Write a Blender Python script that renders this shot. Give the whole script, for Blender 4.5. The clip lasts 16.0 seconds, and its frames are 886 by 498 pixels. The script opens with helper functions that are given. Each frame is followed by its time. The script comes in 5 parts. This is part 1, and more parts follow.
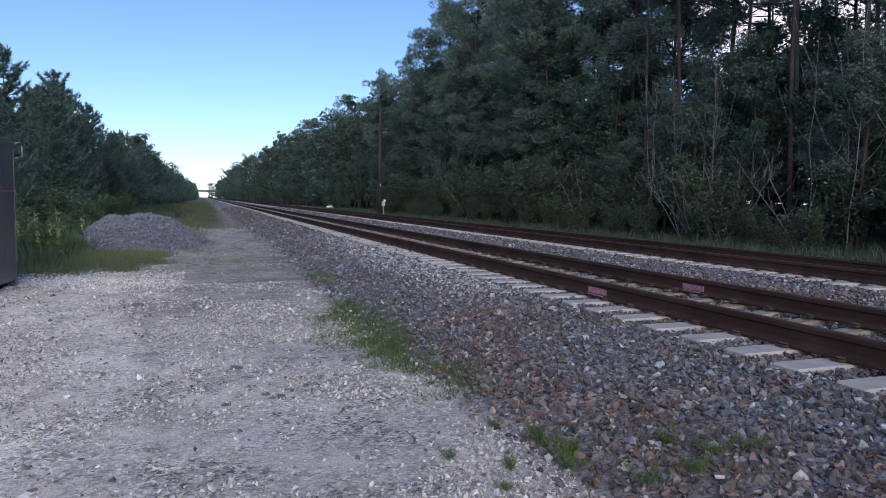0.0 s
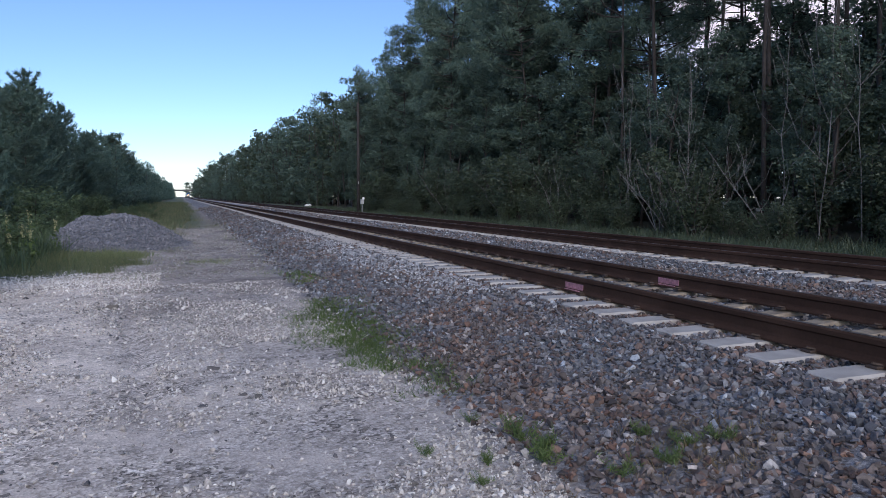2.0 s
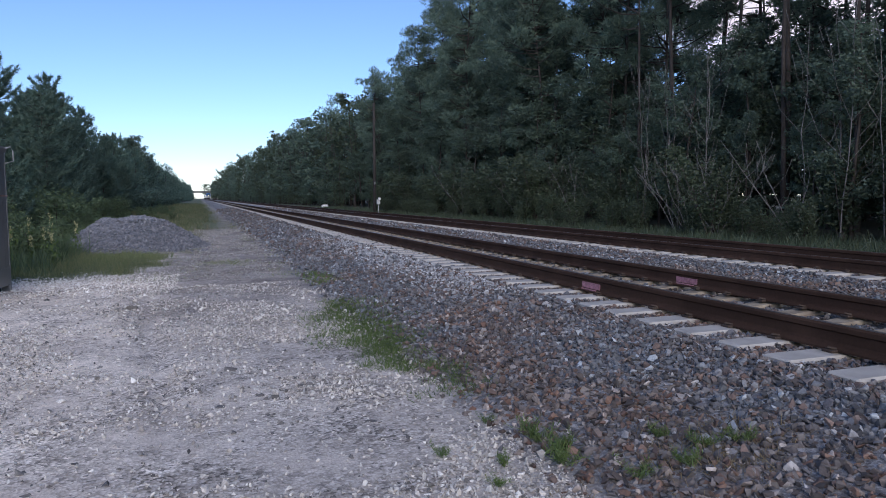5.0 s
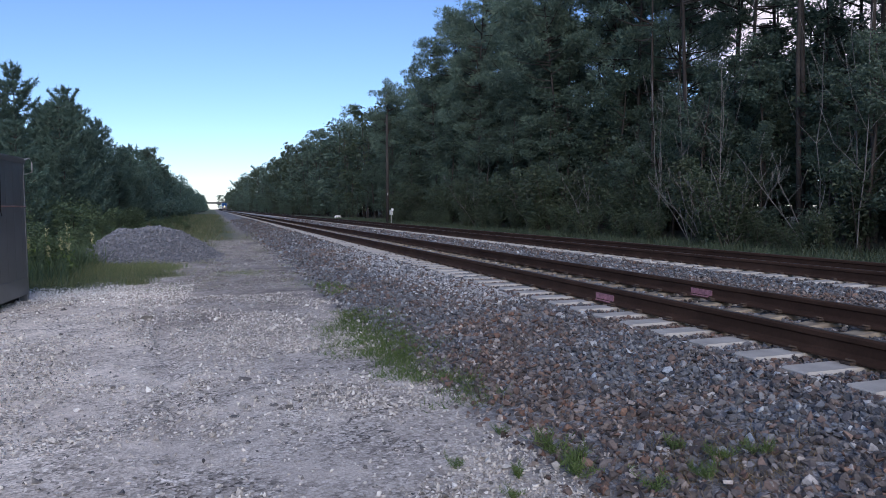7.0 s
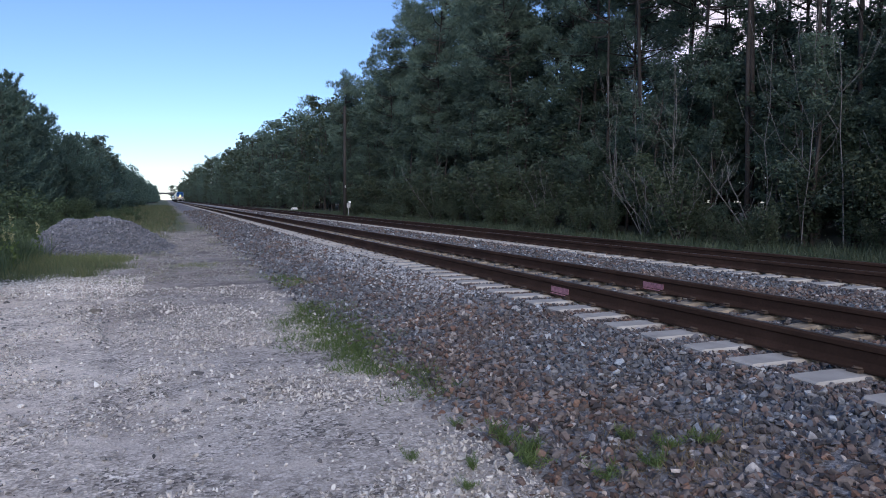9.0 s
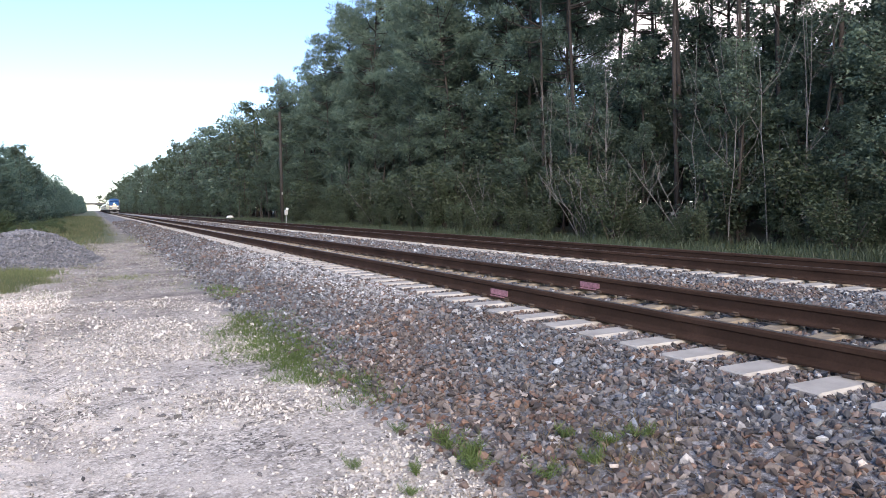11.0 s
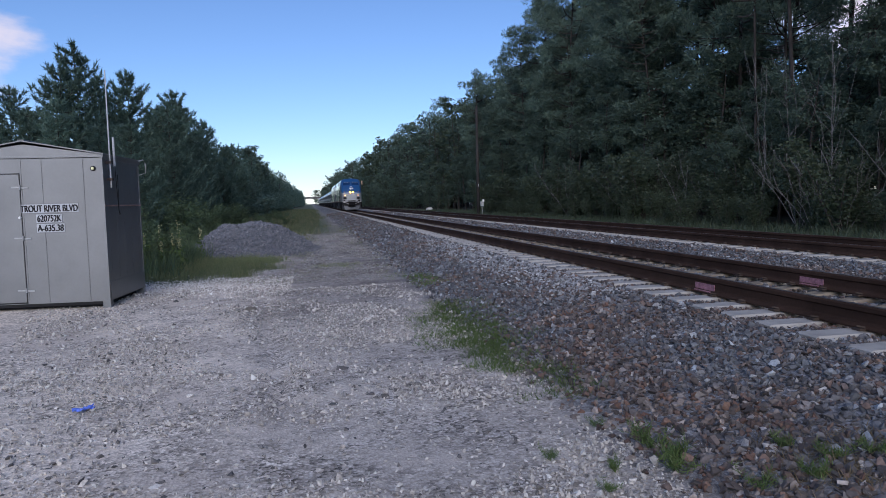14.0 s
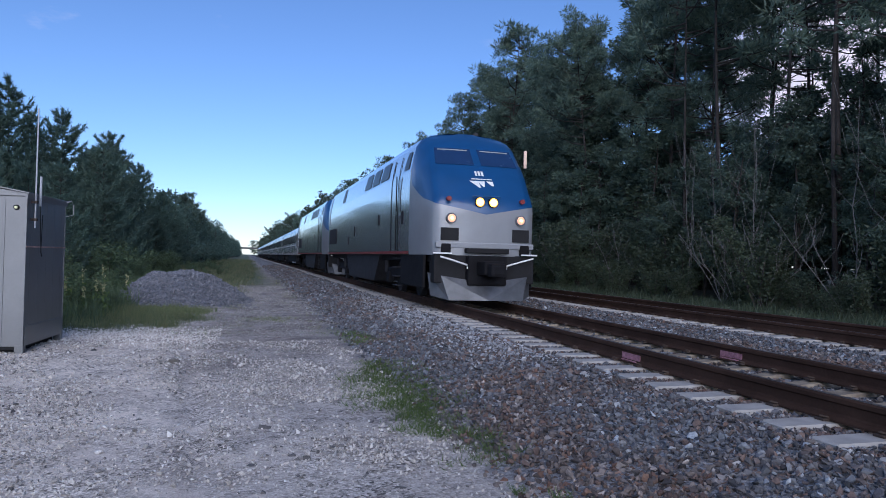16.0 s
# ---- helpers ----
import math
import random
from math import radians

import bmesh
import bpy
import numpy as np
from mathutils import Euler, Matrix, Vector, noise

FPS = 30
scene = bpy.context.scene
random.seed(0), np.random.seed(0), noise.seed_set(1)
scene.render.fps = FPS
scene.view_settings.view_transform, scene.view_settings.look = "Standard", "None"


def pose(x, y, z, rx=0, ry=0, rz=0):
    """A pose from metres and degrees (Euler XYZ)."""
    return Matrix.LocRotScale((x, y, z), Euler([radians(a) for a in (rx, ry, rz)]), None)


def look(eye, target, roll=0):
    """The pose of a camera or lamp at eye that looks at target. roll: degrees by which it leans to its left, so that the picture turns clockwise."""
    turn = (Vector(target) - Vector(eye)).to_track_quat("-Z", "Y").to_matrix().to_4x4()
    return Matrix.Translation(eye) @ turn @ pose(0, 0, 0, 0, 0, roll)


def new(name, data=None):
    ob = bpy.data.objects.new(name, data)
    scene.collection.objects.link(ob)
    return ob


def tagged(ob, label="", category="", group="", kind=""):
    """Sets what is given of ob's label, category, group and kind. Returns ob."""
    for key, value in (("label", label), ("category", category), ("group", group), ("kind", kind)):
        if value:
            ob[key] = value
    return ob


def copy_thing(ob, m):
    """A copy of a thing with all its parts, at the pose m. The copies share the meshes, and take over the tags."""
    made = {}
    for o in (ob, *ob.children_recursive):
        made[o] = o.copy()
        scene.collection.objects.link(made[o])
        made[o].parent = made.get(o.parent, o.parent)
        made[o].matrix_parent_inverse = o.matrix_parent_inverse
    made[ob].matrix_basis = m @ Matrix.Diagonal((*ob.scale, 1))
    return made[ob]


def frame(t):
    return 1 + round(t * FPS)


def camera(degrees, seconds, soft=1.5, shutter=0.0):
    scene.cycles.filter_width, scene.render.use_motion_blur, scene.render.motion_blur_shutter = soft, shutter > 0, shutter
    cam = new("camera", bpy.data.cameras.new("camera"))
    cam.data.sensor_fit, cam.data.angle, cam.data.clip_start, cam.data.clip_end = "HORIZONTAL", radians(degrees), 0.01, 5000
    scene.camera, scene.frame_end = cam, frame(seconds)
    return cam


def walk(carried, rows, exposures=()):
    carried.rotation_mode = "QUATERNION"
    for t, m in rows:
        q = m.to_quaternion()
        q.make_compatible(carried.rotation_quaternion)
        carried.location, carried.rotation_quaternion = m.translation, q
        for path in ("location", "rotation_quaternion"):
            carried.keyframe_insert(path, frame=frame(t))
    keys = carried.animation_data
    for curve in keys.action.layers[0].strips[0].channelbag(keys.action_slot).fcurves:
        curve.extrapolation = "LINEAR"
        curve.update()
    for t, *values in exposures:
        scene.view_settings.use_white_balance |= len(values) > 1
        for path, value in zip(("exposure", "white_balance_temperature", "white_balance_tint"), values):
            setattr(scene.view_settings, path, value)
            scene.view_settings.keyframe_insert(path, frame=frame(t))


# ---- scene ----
cam = camera(65.16, 16.0, soft=0.9, shutter=0.02)
PATH = [
    (0.0, -0.003, 0.004, 1.549, 85.95, -0.70, -18.93),
    (0.5, 0.025, -0.015, 1.555, 86.13, -0.74, -20.83),
    (1.0, 0.024, -0.030, 1.555, 86.10, -0.51, -21.21),
    (1.5, 0.023, -0.012, 1.549, 85.58, -0.13, -20.83),
    (2.0, 0.019, -0.023, 1.553, 85.72, -0.12, -20.64),
    (2.5, 0.017, -0.034, 1.555, 85.66, -0.04, -20.25),
    (3.0, 0.020, -0.018, 1.546, 85.53, 0.11, -19.96),
    (5.3, 0.033, -0.015, 1.558, 85.80, 0.31, -19.28),
    (5.5, 0.026, -0.014, 1.553, 86.11, 0.27, -19.39),
    (6.0, 0.025, -0.012, 1.551, 87.01, 0.00, -18.49),
    (6.5, 0.023, -0.017, 1.554, 87.24, 0.01, -18.80),
    (7.0, 0.020, -0.019, 1.555, 86.60, 0.28, -18.27),
    (7.5, 0.020, -0.020, 1.552, 86.74, 0.32, -17.72),
    (8.0, 0.023, -0.022, 1.553, 86.38, -0.16, -18.98),
    (8.5, 0.028, -0.029, 1.551, 85.70, -0.21, -21.60),
    (9.0, 0.025, -0.030, 1.557, 86.04, -0.28, -21.73),
    (9.2, 0.021, -0.045, 1.558, 86.18, 0.02, -22.32),
    (11.3, 0.043, -0.035, 1.562, 86.45, 0.81, -26.84),
    (11.5, 0.026, -0.035, 1.566, 87.37, 0.56, -23.62),
    (12.0, 0.017, -0.040, 1.562, 87.95, 0.96, -16.36),
    (12.5, 0.018, -0.029, 1.556, 86.82, 1.82, -11.74),
    (13.0, 0.016, -0.030, 1.557, 86.71, 1.39, -11.23),
    (13.5, 0.018, -0.026, 1.554, 86.24, 1.45, -10.59),
    (14.0, 0.021, -0.023, 1.556, 85.97, 1.54, -10.79),
    (14.5, 0.022, -0.033, 1.553, 86.51, 0.78, -10.74),
    (15.0, 0.024, -0.048, 1.565, 87.96, -0.54, -14.36),
    (15.5, 0.025, -0.038, 1.578, 89.62, -1.67, -15.61),
    (16.0, 0.054, -0.067, 1.582, 90.82, -1.43, -15.79),
]
# seconds, and the locomotive nose's place along the track
TRAIN = [(0.0, 722.0), (3.0, 587.0), (6.0, 453.0), (9.0, 319.5), (11.0, 231.0), (12.0, 187.0), (12.5, 165.0), (13.0, 143.0), (13.5, 120.8), (14.0, 98.4), (14.5, 76.0), (15.0, 54.8), (15.5, 35.0), (16.0, 16.1)]
BASE = 0.9
walk(cam, [(t, pose(x, y, z, a, b, c)) for t, x, y, z, a, b, c in PATH],
     exposures=[(t, BASE + e, k, 9) for t, e, k in ((0.0, 0.0, 6300), (9.2, 0.0, 6300), (9.9, 0.05, 6300), (11.2, 1.15, 7500), (11.6, 0.9, 7400), (12.0, 0.45, 6900), (12.3, 0.08, 6500), (12.6, -0.36, 6300), (13.5, -0.36, 6200), (14.5, -0.26, 6050), (16.0, -0.22, 5800))])

# ---- world and light ----
SUN_ELEVATION, SUN_BEARING = radians(26.0), radians(192.0)  # bearing from +y towards +x
world = bpy.data.worlds.new("world")
scene.world = world
world.use_nodes = True
wn = world.node_tree
sky = wn.nodes.new("ShaderNodeTexSky")
sky.sky_type = "NISHITA"
sky.sun_disc = False
sky.sun_elevation, sky.sun_rotation = SUN_ELEVATION, SUN_BEARING
sky.altitude, sky.air_density, sky.dust_density, sky.ozone_density = 900.0, 1.0, 0.2, 4.5
wn.nodes["Background"].inputs["Strength"].default_value = 0.086
# a few pale rosy clouds
way = wn.nodes.new("ShaderNodeTexCoord").outputs["Generated"]
stretch = wn.nodes.new("ShaderNodeVectorMath")
stretch.operation = "MULTIPLY"
stretch.inputs[1].default_value = (1.0, 1.0, 2.6)
wn.links.new(way, stretch.inputs[0])
puff = wn.nodes.new("ShaderNodeTexNoise")
puff.inputs["Scale"].default_value, puff.inputs["Detail"].default_value, puff.inputs["Roughness"].default_value = 6.0, 7.0, 0.55
wn.links.new(stretch.outputs[0], puff.inputs["Vector"])
# where the clouds stand: bearing from +y towards +x, elevation, half width, weight
cloud_sum = None
for bearing, rise, wide, weight in ((-22.5, 11.5, 4.2, 0.5), (-14.5, 15.5, 3.6, 0.3), (-2.5, 18.5, 1.6, 0.2), (15.0, 12.5, 1.6, 0.16), (50.0, 17.0, 15.0, 0.62), (-75.0, 30.0, 18.0, 0.3)):
    e, a = radians(rise), radians(bearing)
    off = wn.nodes.new("ShaderNodeVectorMath")
    off.operation = "DISTANCE"
    off.inputs[1].default_value = (math.sin(a) * math.cos(e), math.cos(a) * math.cos(e), math.sin(e))
    wn.links.new(way, off.inputs[0])
    fade = wn.nodes.new("ShaderNodeMapRange")
    fade.interpolation_type = "SMOOTHSTEP"
    fade.inputs["From Max"].default_value = radians(wide) * 1.6
    fade.inputs["To Min"].default_value, fade.inputs["To Max"].default_value = weight, 0.0
    wn.links.new(off.outputs["Value"], fade.inputs["Value"])
    total = wn.nodes.new("ShaderNodeMath")
    wn.links.new(fade.outputs[0], total.inputs[0])
    if cloud_sum is None:
        total.inputs[1].default_value = 0.0
    else:
        wn.links.new(cloud_sum, total.inputs[1])
    cloud_sum = total.outputs[0]
grown = wn.nodes.new("ShaderNodeMath")
wn.links.new(cloud_sum, grown.inputs[0])
wn.links.new(puff.outputs["Fac"], grown.inputs[1])
thick = wn.nodes.new("ShaderNodeMapRange")
thick.interpolation_type = "SMOOTHSTEP"
for key, value in (("From Min", 0.72), ("From Max", 0.98), ("To Max", 0.8)):
    thick.inputs[key].default_value = value
wn.links.new(grown.outputs[0], thick.inputs["Value"])
cover = wn.nodes.new("ShaderNodeMix")
cover.data_type = "RGBA"
wn.links.new(thick.outputs[0], cover.inputs[0])
haze = wn.nodes.new("ShaderNodeMix")
haze.data_type, haze.blend_type = "RGBA", "MULTIPLY"
haze.inputs[0].default_value = 1.0
haze.inputs[7].default_value = (0.98, 0.95, 1.05, 1)
wn.links.new(sky.outputs["Color"], haze.inputs[6])
wn.links.new(haze.outputs[2], cover.inputs[6])
cover.inputs[7].default_value = (7.2, 6.2, 6.6, 1)
wn.links.new(cover.outputs[2], wn.nodes["Background"].inputs["Color"])
sun_data = bpy.data.lights.new("sun", "SUN")
sun_data.energy, sun_data.angle, sun_data.color = 1.7, radians(60.0), (1.0, 0.9, 0.84)
sun = new("sun", sun_data)
sun_way = Vector((math.sin(SUN_BEARING) * math.cos(SUN_ELEVATION), math.cos(SUN_BEARING) * math.cos(SUN_ELEVATION), math.sin(SUN_ELEVATION)))
sun.matrix_world = look(sun_way * 200, (0, 0, 0))
rng = np.random.default_rng(7)


# ---- materials ----
def material(name, rough=0.9, metal=0.0):
    m = bpy.data.materials.new(name)
    m.use_nodes = True
    b = m.node_tree.nodes["Principled BSDF"]
    b.inputs["Roughness"].default_value, b.inputs["Metallic"].default_value = rough, metal
    return m, m.node_tree, b


def put(nt, kind, **values):
    """A node with some of its inputs set by name."""
    nd = nt.nodes.new(kind)
    for key, value in values.items():
        nd.inputs[key].default_value = value
    return nd


def noise_of(nt, scale, detail=6.0, rough=0.6, src=None):
    nd = put(nt, "ShaderNodeTexNoise", Scale=scale, Detail=detail, Roughness=rough)
    if src is None:
        src = nt.nodes.new("ShaderNodeNewGeometry").outputs["Position"]
    nt.links.new(src, nd.inputs["Vector"])
    return nd.outputs["Fac"]


def ramp(nt, fac, *stops):
    nd = nt.nodes.new("ShaderNodeValToRGB")
    els = nd.color_ramp.elements
    while len(els) < len(stops):
        els.new(0.5)
    for el, (at, col) in zip(els, stops):
        el.position, el.color = at, (*col, 1) if len(col) == 3 else col
    nt.links.new(fac, nd.inputs["Fac"])
    return nd.outputs["Color"]


def mix(nt, fac, a, b, mode="MIX"):
    nd = nt.nodes.new("ShaderNodeMix")
    nd.data_type, nd.blend_type = "RGBA", mode
    for key, value in ((0, fac), (6, a), (7, b)):
        if isinstance(value, (int, float)):
            nd.inputs[key].default_value = value
        elif isinstance(value, tuple):
            nd.inputs[key].default_value = (*value, 1)
        else:
            nt.links.new(value, nd.inputs[key])
    return nd.outputs[2]


def bump(nt, b, height, strength=0.5, distance=0.02):
    nd = put(nt, "ShaderNodeBump", Strength=strength, Distance=distance)
    nt.links.new(height, nd.inputs["Height"])
    nt.links.new(nd.outputs["Normal"], b.inputs["Normal"])


def island(nt):
    return nt.nodes.new("ShaderNodeNewGeometry").outputs["Random Per Island"]


def plain(name, col, rough=0.7, metal=0.0, vary=0.25, scale=3.0, fine=40.0, bumpy=0.15, spec=0.5, grain=0.15):
    """A worn surface of one colour: blotches, grain and fine relief."""
    m, nt, b = material(name, rough, metal)
    dark = tuple(c * (1 - vary) for c in col)
    lite = tuple(min(1, c * (1 + vary)) for c in col)
    c1 = ramp(nt, noise_of(nt, scale), (0.3, dark), (0.7, lite))
    c2 = ramp(nt, noise_of(nt, fine, 3), (0.35, (1 - grain,) * 3), (0.65, (1 + grain * 0.6,) * 3))
    nt.links.new(mix(nt, 1.0, c1, c2, "MULTIPLY"), b.inputs["Base Color"])
    b.inputs["Specular IOR Level"].default_value = spec
    if bumpy:
        bump(nt, b, noise_of(nt, fine, 4), bumpy, 0.01)
    return m


def leafy(name, *cols, rough=0.6):
    """Leaves: a colour of its own for each island, some light let through."""
    m, nt, b = material(name, rough)
    n = len(cols) - 1
    col = ramp(nt, island(nt), *[(i / n, c) for i, c in enumerate(cols)])
    big = ramp(nt, noise_of(nt, 0.35, 2), (0.3, (0.7, 0.7, 0.7)), (0.7, (1.2, 1.2, 1.2)))
    both = mix(nt, 1.0, col, big, "MULTIPLY")
    nt.links.new(both, b.inputs["Base Color"])
    b.inputs["Specular IOR Level"].default_value = 0.6
    thin = nt.nodes.new("ShaderNodeBsdfTranslucent")
    nt.links.new(both, thin.inputs["Color"])
    sh = put(nt, "ShaderNodeMixShader", Fac=0.4)
    nt.links.new(b.outputs[0], sh.inputs[1])
    nt.links.new(thin.outputs[0], sh.inputs[2])
    nt.links.new(sh.outputs[0], nt.nodes["Material Output"].inputs["Surface"])
    return m


def stony(name, *cols):
    m, nt, b = material(name, 0.85)
    n = len(cols) - 1
    col = ramp(nt, island(nt), *[(i / n, c) for i, c in enumerate(cols)])
    c2 = ramp(nt, noise_of(nt, 60, 4), (0.3, (0.7, 0.7, 0.7)), (0.7, (1.2, 1.2, 1.2)))
    sep = nt.nodes.new("ShaderNodeSeparateXYZ")
    nt.links.new(nt.nodes.new("ShaderNodeNewGeometry").outputs["Position"], sep.inputs[0])
    way = put(nt, "ShaderNodeMapRange", **{"From Min": 4.0, "From Max": 11.0, "To Min": 0.1, "To Max": 0.0})
    nt.links.new(sep.outputs[1], way.inputs["Value"])
    rusty = nt.nodes.new("ShaderNodeMath")
    nt.links.new(noise_of(nt, 0.7, 4), rusty.inputs[0])
    nt.links.new(way.outputs[0], rusty.inputs[1])
    area = ramp(nt, rusty.outputs[0], (0.5, (0.92, 1.0, 1.09)), (0.66, (1.0, 0.86, 0.78)))
    both = mix(nt, 1.0, mix(nt, 1.0, col, c2, "MULTIPLY"), area if name == "ballast_stone" else (1.0, 1.0, 1.0), "MULTIPLY")
    nt.links.new(both, b.inputs["Base Color"])
    bump(nt, b, noise_of(nt, 120, 3), 0.3, 0.005)
    return m


def tie_concrete():
    """Pale concrete, stained tan by brake dust between the rails."""
    m, nt, b = material("concrete_tie", 0.9)
    c1 = ramp(nt, noise_of(nt, 4, 6), (0.3, (0.302, 0.288, 0.27)), (0.7, (0.432, 0.414, 0.389)))
    stain = ramp(nt, noise_of(nt, 7, 6), (0.35, (0.15, 0.116, 0.0825)), (0.7, (0.315, 0.262, 0.188)))
    sep = nt.nodes.new("ShaderNodeSeparateXYZ")
    nt.links.new(nt.nodes.new("ShaderNodeTexCoord").outputs["Object"], sep.inputs[0])
    far = nt.nodes.new("ShaderNodeMath")
    far.operation = "ABSOLUTE"
    nt.links.new(sep.outputs[0], far.inputs[0])
    inside = ramp(nt, far.outputs[0], (0.78, (0.9, 0.9, 0.9)), (0.98, (0.0, 0.0, 0.0)))
    nt.links.new(mix(nt, inside, c1, stain), b.inputs["Base Color"])
    bump(nt, b, noise_of(nt, 60, 4), 0.25, 0.01)
    return m


M_PINE = leafy("pine_needles", (0.08, 0.135, 0.112), (0.14, 0.205, 0.155), (0.19, 0.25, 0.175))
M_PINE_YOUNG = leafy("young_pine_needles", (0.06, 0.118, 0.1), (0.1, 0.165, 0.13), (0.145, 0.21, 0.16))
M_LEAF = leafy("broad_leaves", (0.06, 0.1, 0.08), (0.092, 0.14, 0.105), (0.13, 0.178, 0.12))
M_BUSH = leafy("bush_leaves", (0.039, 0.0624, 0.0374), (0.0585, 0.0858, 0.0484), (0.0858, 0.109, 0.0624))
M_SCRUB = leafy("scrub_leaves", (0.0625, 0.1, 0.0562), (0.1, 0.15, 0.075), (0.15, 0.2, 0.0938))
M_GRASS = leafy("grass_blades", (0.1, 0.144, 0.065), (0.16, 0.2, 0.085), (0.25, 0.25, 0.131), (0.125, 0.169, 0.0725))
M_VERGE = leafy("verge_blades", (0.069, 0.103, 0.0517), (0.115, 0.149, 0.069), (0.172, 0.196, 0.103), (0.253, 0.23, 0.149))
M_WEED = leafy("weed_leaves", (0.06, 0.1, 0.03), (0.11, 0.17, 0.045), (0.17, 0.22, 0.08))
M_GOLD = leafy("yellow_flower_spikes", (0.34, 0.33, 0.16), (0.46, 0.44, 0.24))
M_BARK = plain("pine_bark", (0.044, 0.0368, 0.0336), 0.95, vary=0.4, scale=2, fine=14, bumpy=0.6)
M_PALE_BARK = plain("pale_bark", (0.15, 0.143, 0.143), 0.9, vary=0.3, scale=2, fine=18, bumpy=0.3)
M_STEEL = plain("rusty_rail_steel", (0.0504, 0.0288, 0.0209), 0.9, 0.0, vary=0.35, scale=1.5, fine=30, bumpy=0.3, spec=0.15)
M_HEAD = plain("worn_rail_head", (0.2, 0.18, 0.17), 0.42, 0.8, vary=0.2, scale=2, fine=30, bumpy=0.05)
M_TIE = tie_concrete()
M_CLIP = plain("rusty_clip", (0.07, 0.05, 0.04), 0.7, 0.4)
M_PINK = plain("pink_marking_paint", (0.336, 0.16, 0.192), 0.8, vary=0.4, scale=18)
M_BALLAST = stony("ballast_stone", (0.036, 0.036, 0.0396), (0.0936, 0.09, 0.0936), (0.18, 0.176, 0.18), (0.0648, 0.0612, 0.0648), (0.144, 0.0936, 0.0756), (0.0504, 0.049, 0.0504), (0.238, 0.234, 0.238), (0.108, 0.104, 0.108), (0.202, 0.144, 0.119), (0.0432, 0.0432, 0.0446), (0.158, 0.155, 0.158), (0.446, 0.446, 0.446))
M_CLOD = stony("dark_clod", (0.064, 0.0624, 0.064), (0.128, 0.12, 0.116), (0.088, 0.084, 0.088), (0.192, 0.18, 0.168))
M_WORN = stony("worn_stone", (0.16, 0.155, 0.155), (0.3, 0.29, 0.28), (0.22, 0.215, 0.21), (0.42, 0.405, 0.39), (0.12, 0.118, 0.12))
M_CHALK = stony("white_stone", (0.72, 0.69, 0.65), (0.5, 0.47, 0.44), (0.8, 0.78, 0.75), (0.64, 0.61, 0.58))
M_PILE = stony("pile_stone", (0.096, 0.104, 0.124), (0.144, 0.152, 0.176), (0.2, 0.208, 0.24), (0.16, 0.16, 0.176), (0.28, 0.288, 0.312))
M_PEBBLE = stony("road_pebble", (0.645, 0.62, 0.589), (0.29, 0.274, 0.258), (0.58, 0.549, 0.516), (0.129, 0.121, 0.116), (0.597, 0.557, 0.508), (0.444, 0.419, 0.395), (0.202, 0.194, 0.186), (0.661, 0.645, 0.62), (0.484, 0.451, 0.419))
M_GALV = plain("galvanised_sheet", (0.16, 0.165, 0.172), 0.5, 0.7, vary=0.14, scale=1.3, fine=30, bumpy=0.0, grain=0.03)
zinc = M_GALV.node_tree.nodes["Principled BSDF"].inputs
zinc["Coat Weight"].default_value, zinc["Coat Roughness"].default_value = 0.8, 0.38
M_BLACK = plain("black_paint", (0.015, 0.015, 0.017), 0.7, spec=0.2)
M_DARK = plain("dark_gap", (0.012, 0.012, 0.014), 0.9)
M_GREY = plain("grey_paint", (0.35, 0.36, 0.37), 0.6)
M_WHITE = plain("white_paint", (0.78, 0.78, 0.78), 0.6, vary=0.05)
M_POLE = plain("old_pole_wood", (0.03, 0.027, 0.026), 0.95, vary=0.35, scale=1, fine=16, bumpy=0.5)


# ---- mesh helpers ----
def mesh_from(name, verts, faces, mats, index=None, smooth=False):
    me = bpy.data.meshes.new(name)
    if isinstance(faces, np.ndarray):
        n, k = faces.shape
        me.vertices.add(len(verts))
        me.vertices.foreach_set("co", np.ascontiguousarray(verts, dtype=np.float32).ravel())
        me.loops.add(n * k)
        me.loops.foreach_set("vertex_index", np.ascontiguousarray(faces, dtype=np.int32).ravel())
        me.polygons.add(n)
        me.polygons.foreach_set("loop_start", np.arange(n, dtype=np.int32) * k)
        me.update(calc_edges=True)
        me.shade_flat()
    else:
        me.from_pydata([tuple(v) for v in verts], [], [tuple(f) for f in faces])
    for m in mats if isinstance(mats, (list, tuple)) else [mats]:
        me.materials.append(m)
    if index is not None:
        me.polygons.foreach_set("material_index", np.asarray(index, dtype=np.int32))
    if smooth:
        me.polygons.foreach_set("use_smooth", np.ones(len(me.polygons), dtype=bool))
    me.update()
    return me


def child(name, me, parent, label="", at=None):
    ob = new(name, me)
    ob.parent = parent
    if at is not None:
        ob.matrix_local = at
    if label:
        ob["label"] = label
    return ob


def part(name, bm, mat, parent, label="", smooth=False):
    """Link a bmesh as one mesh object under a thing or a part."""
    me = bpy.data.meshes.new(name)
    bm.to_mesh(me)
    bm.free()
    for m in mat if isinstance(mat, (list, tuple)) else [mat]:
        me.materials.append(m)
    if smooth:
        me.polygons.foreach_set("use_smooth", np.ones(len(me.polygons), dtype=bool))
    return child(name, me, parent, label)


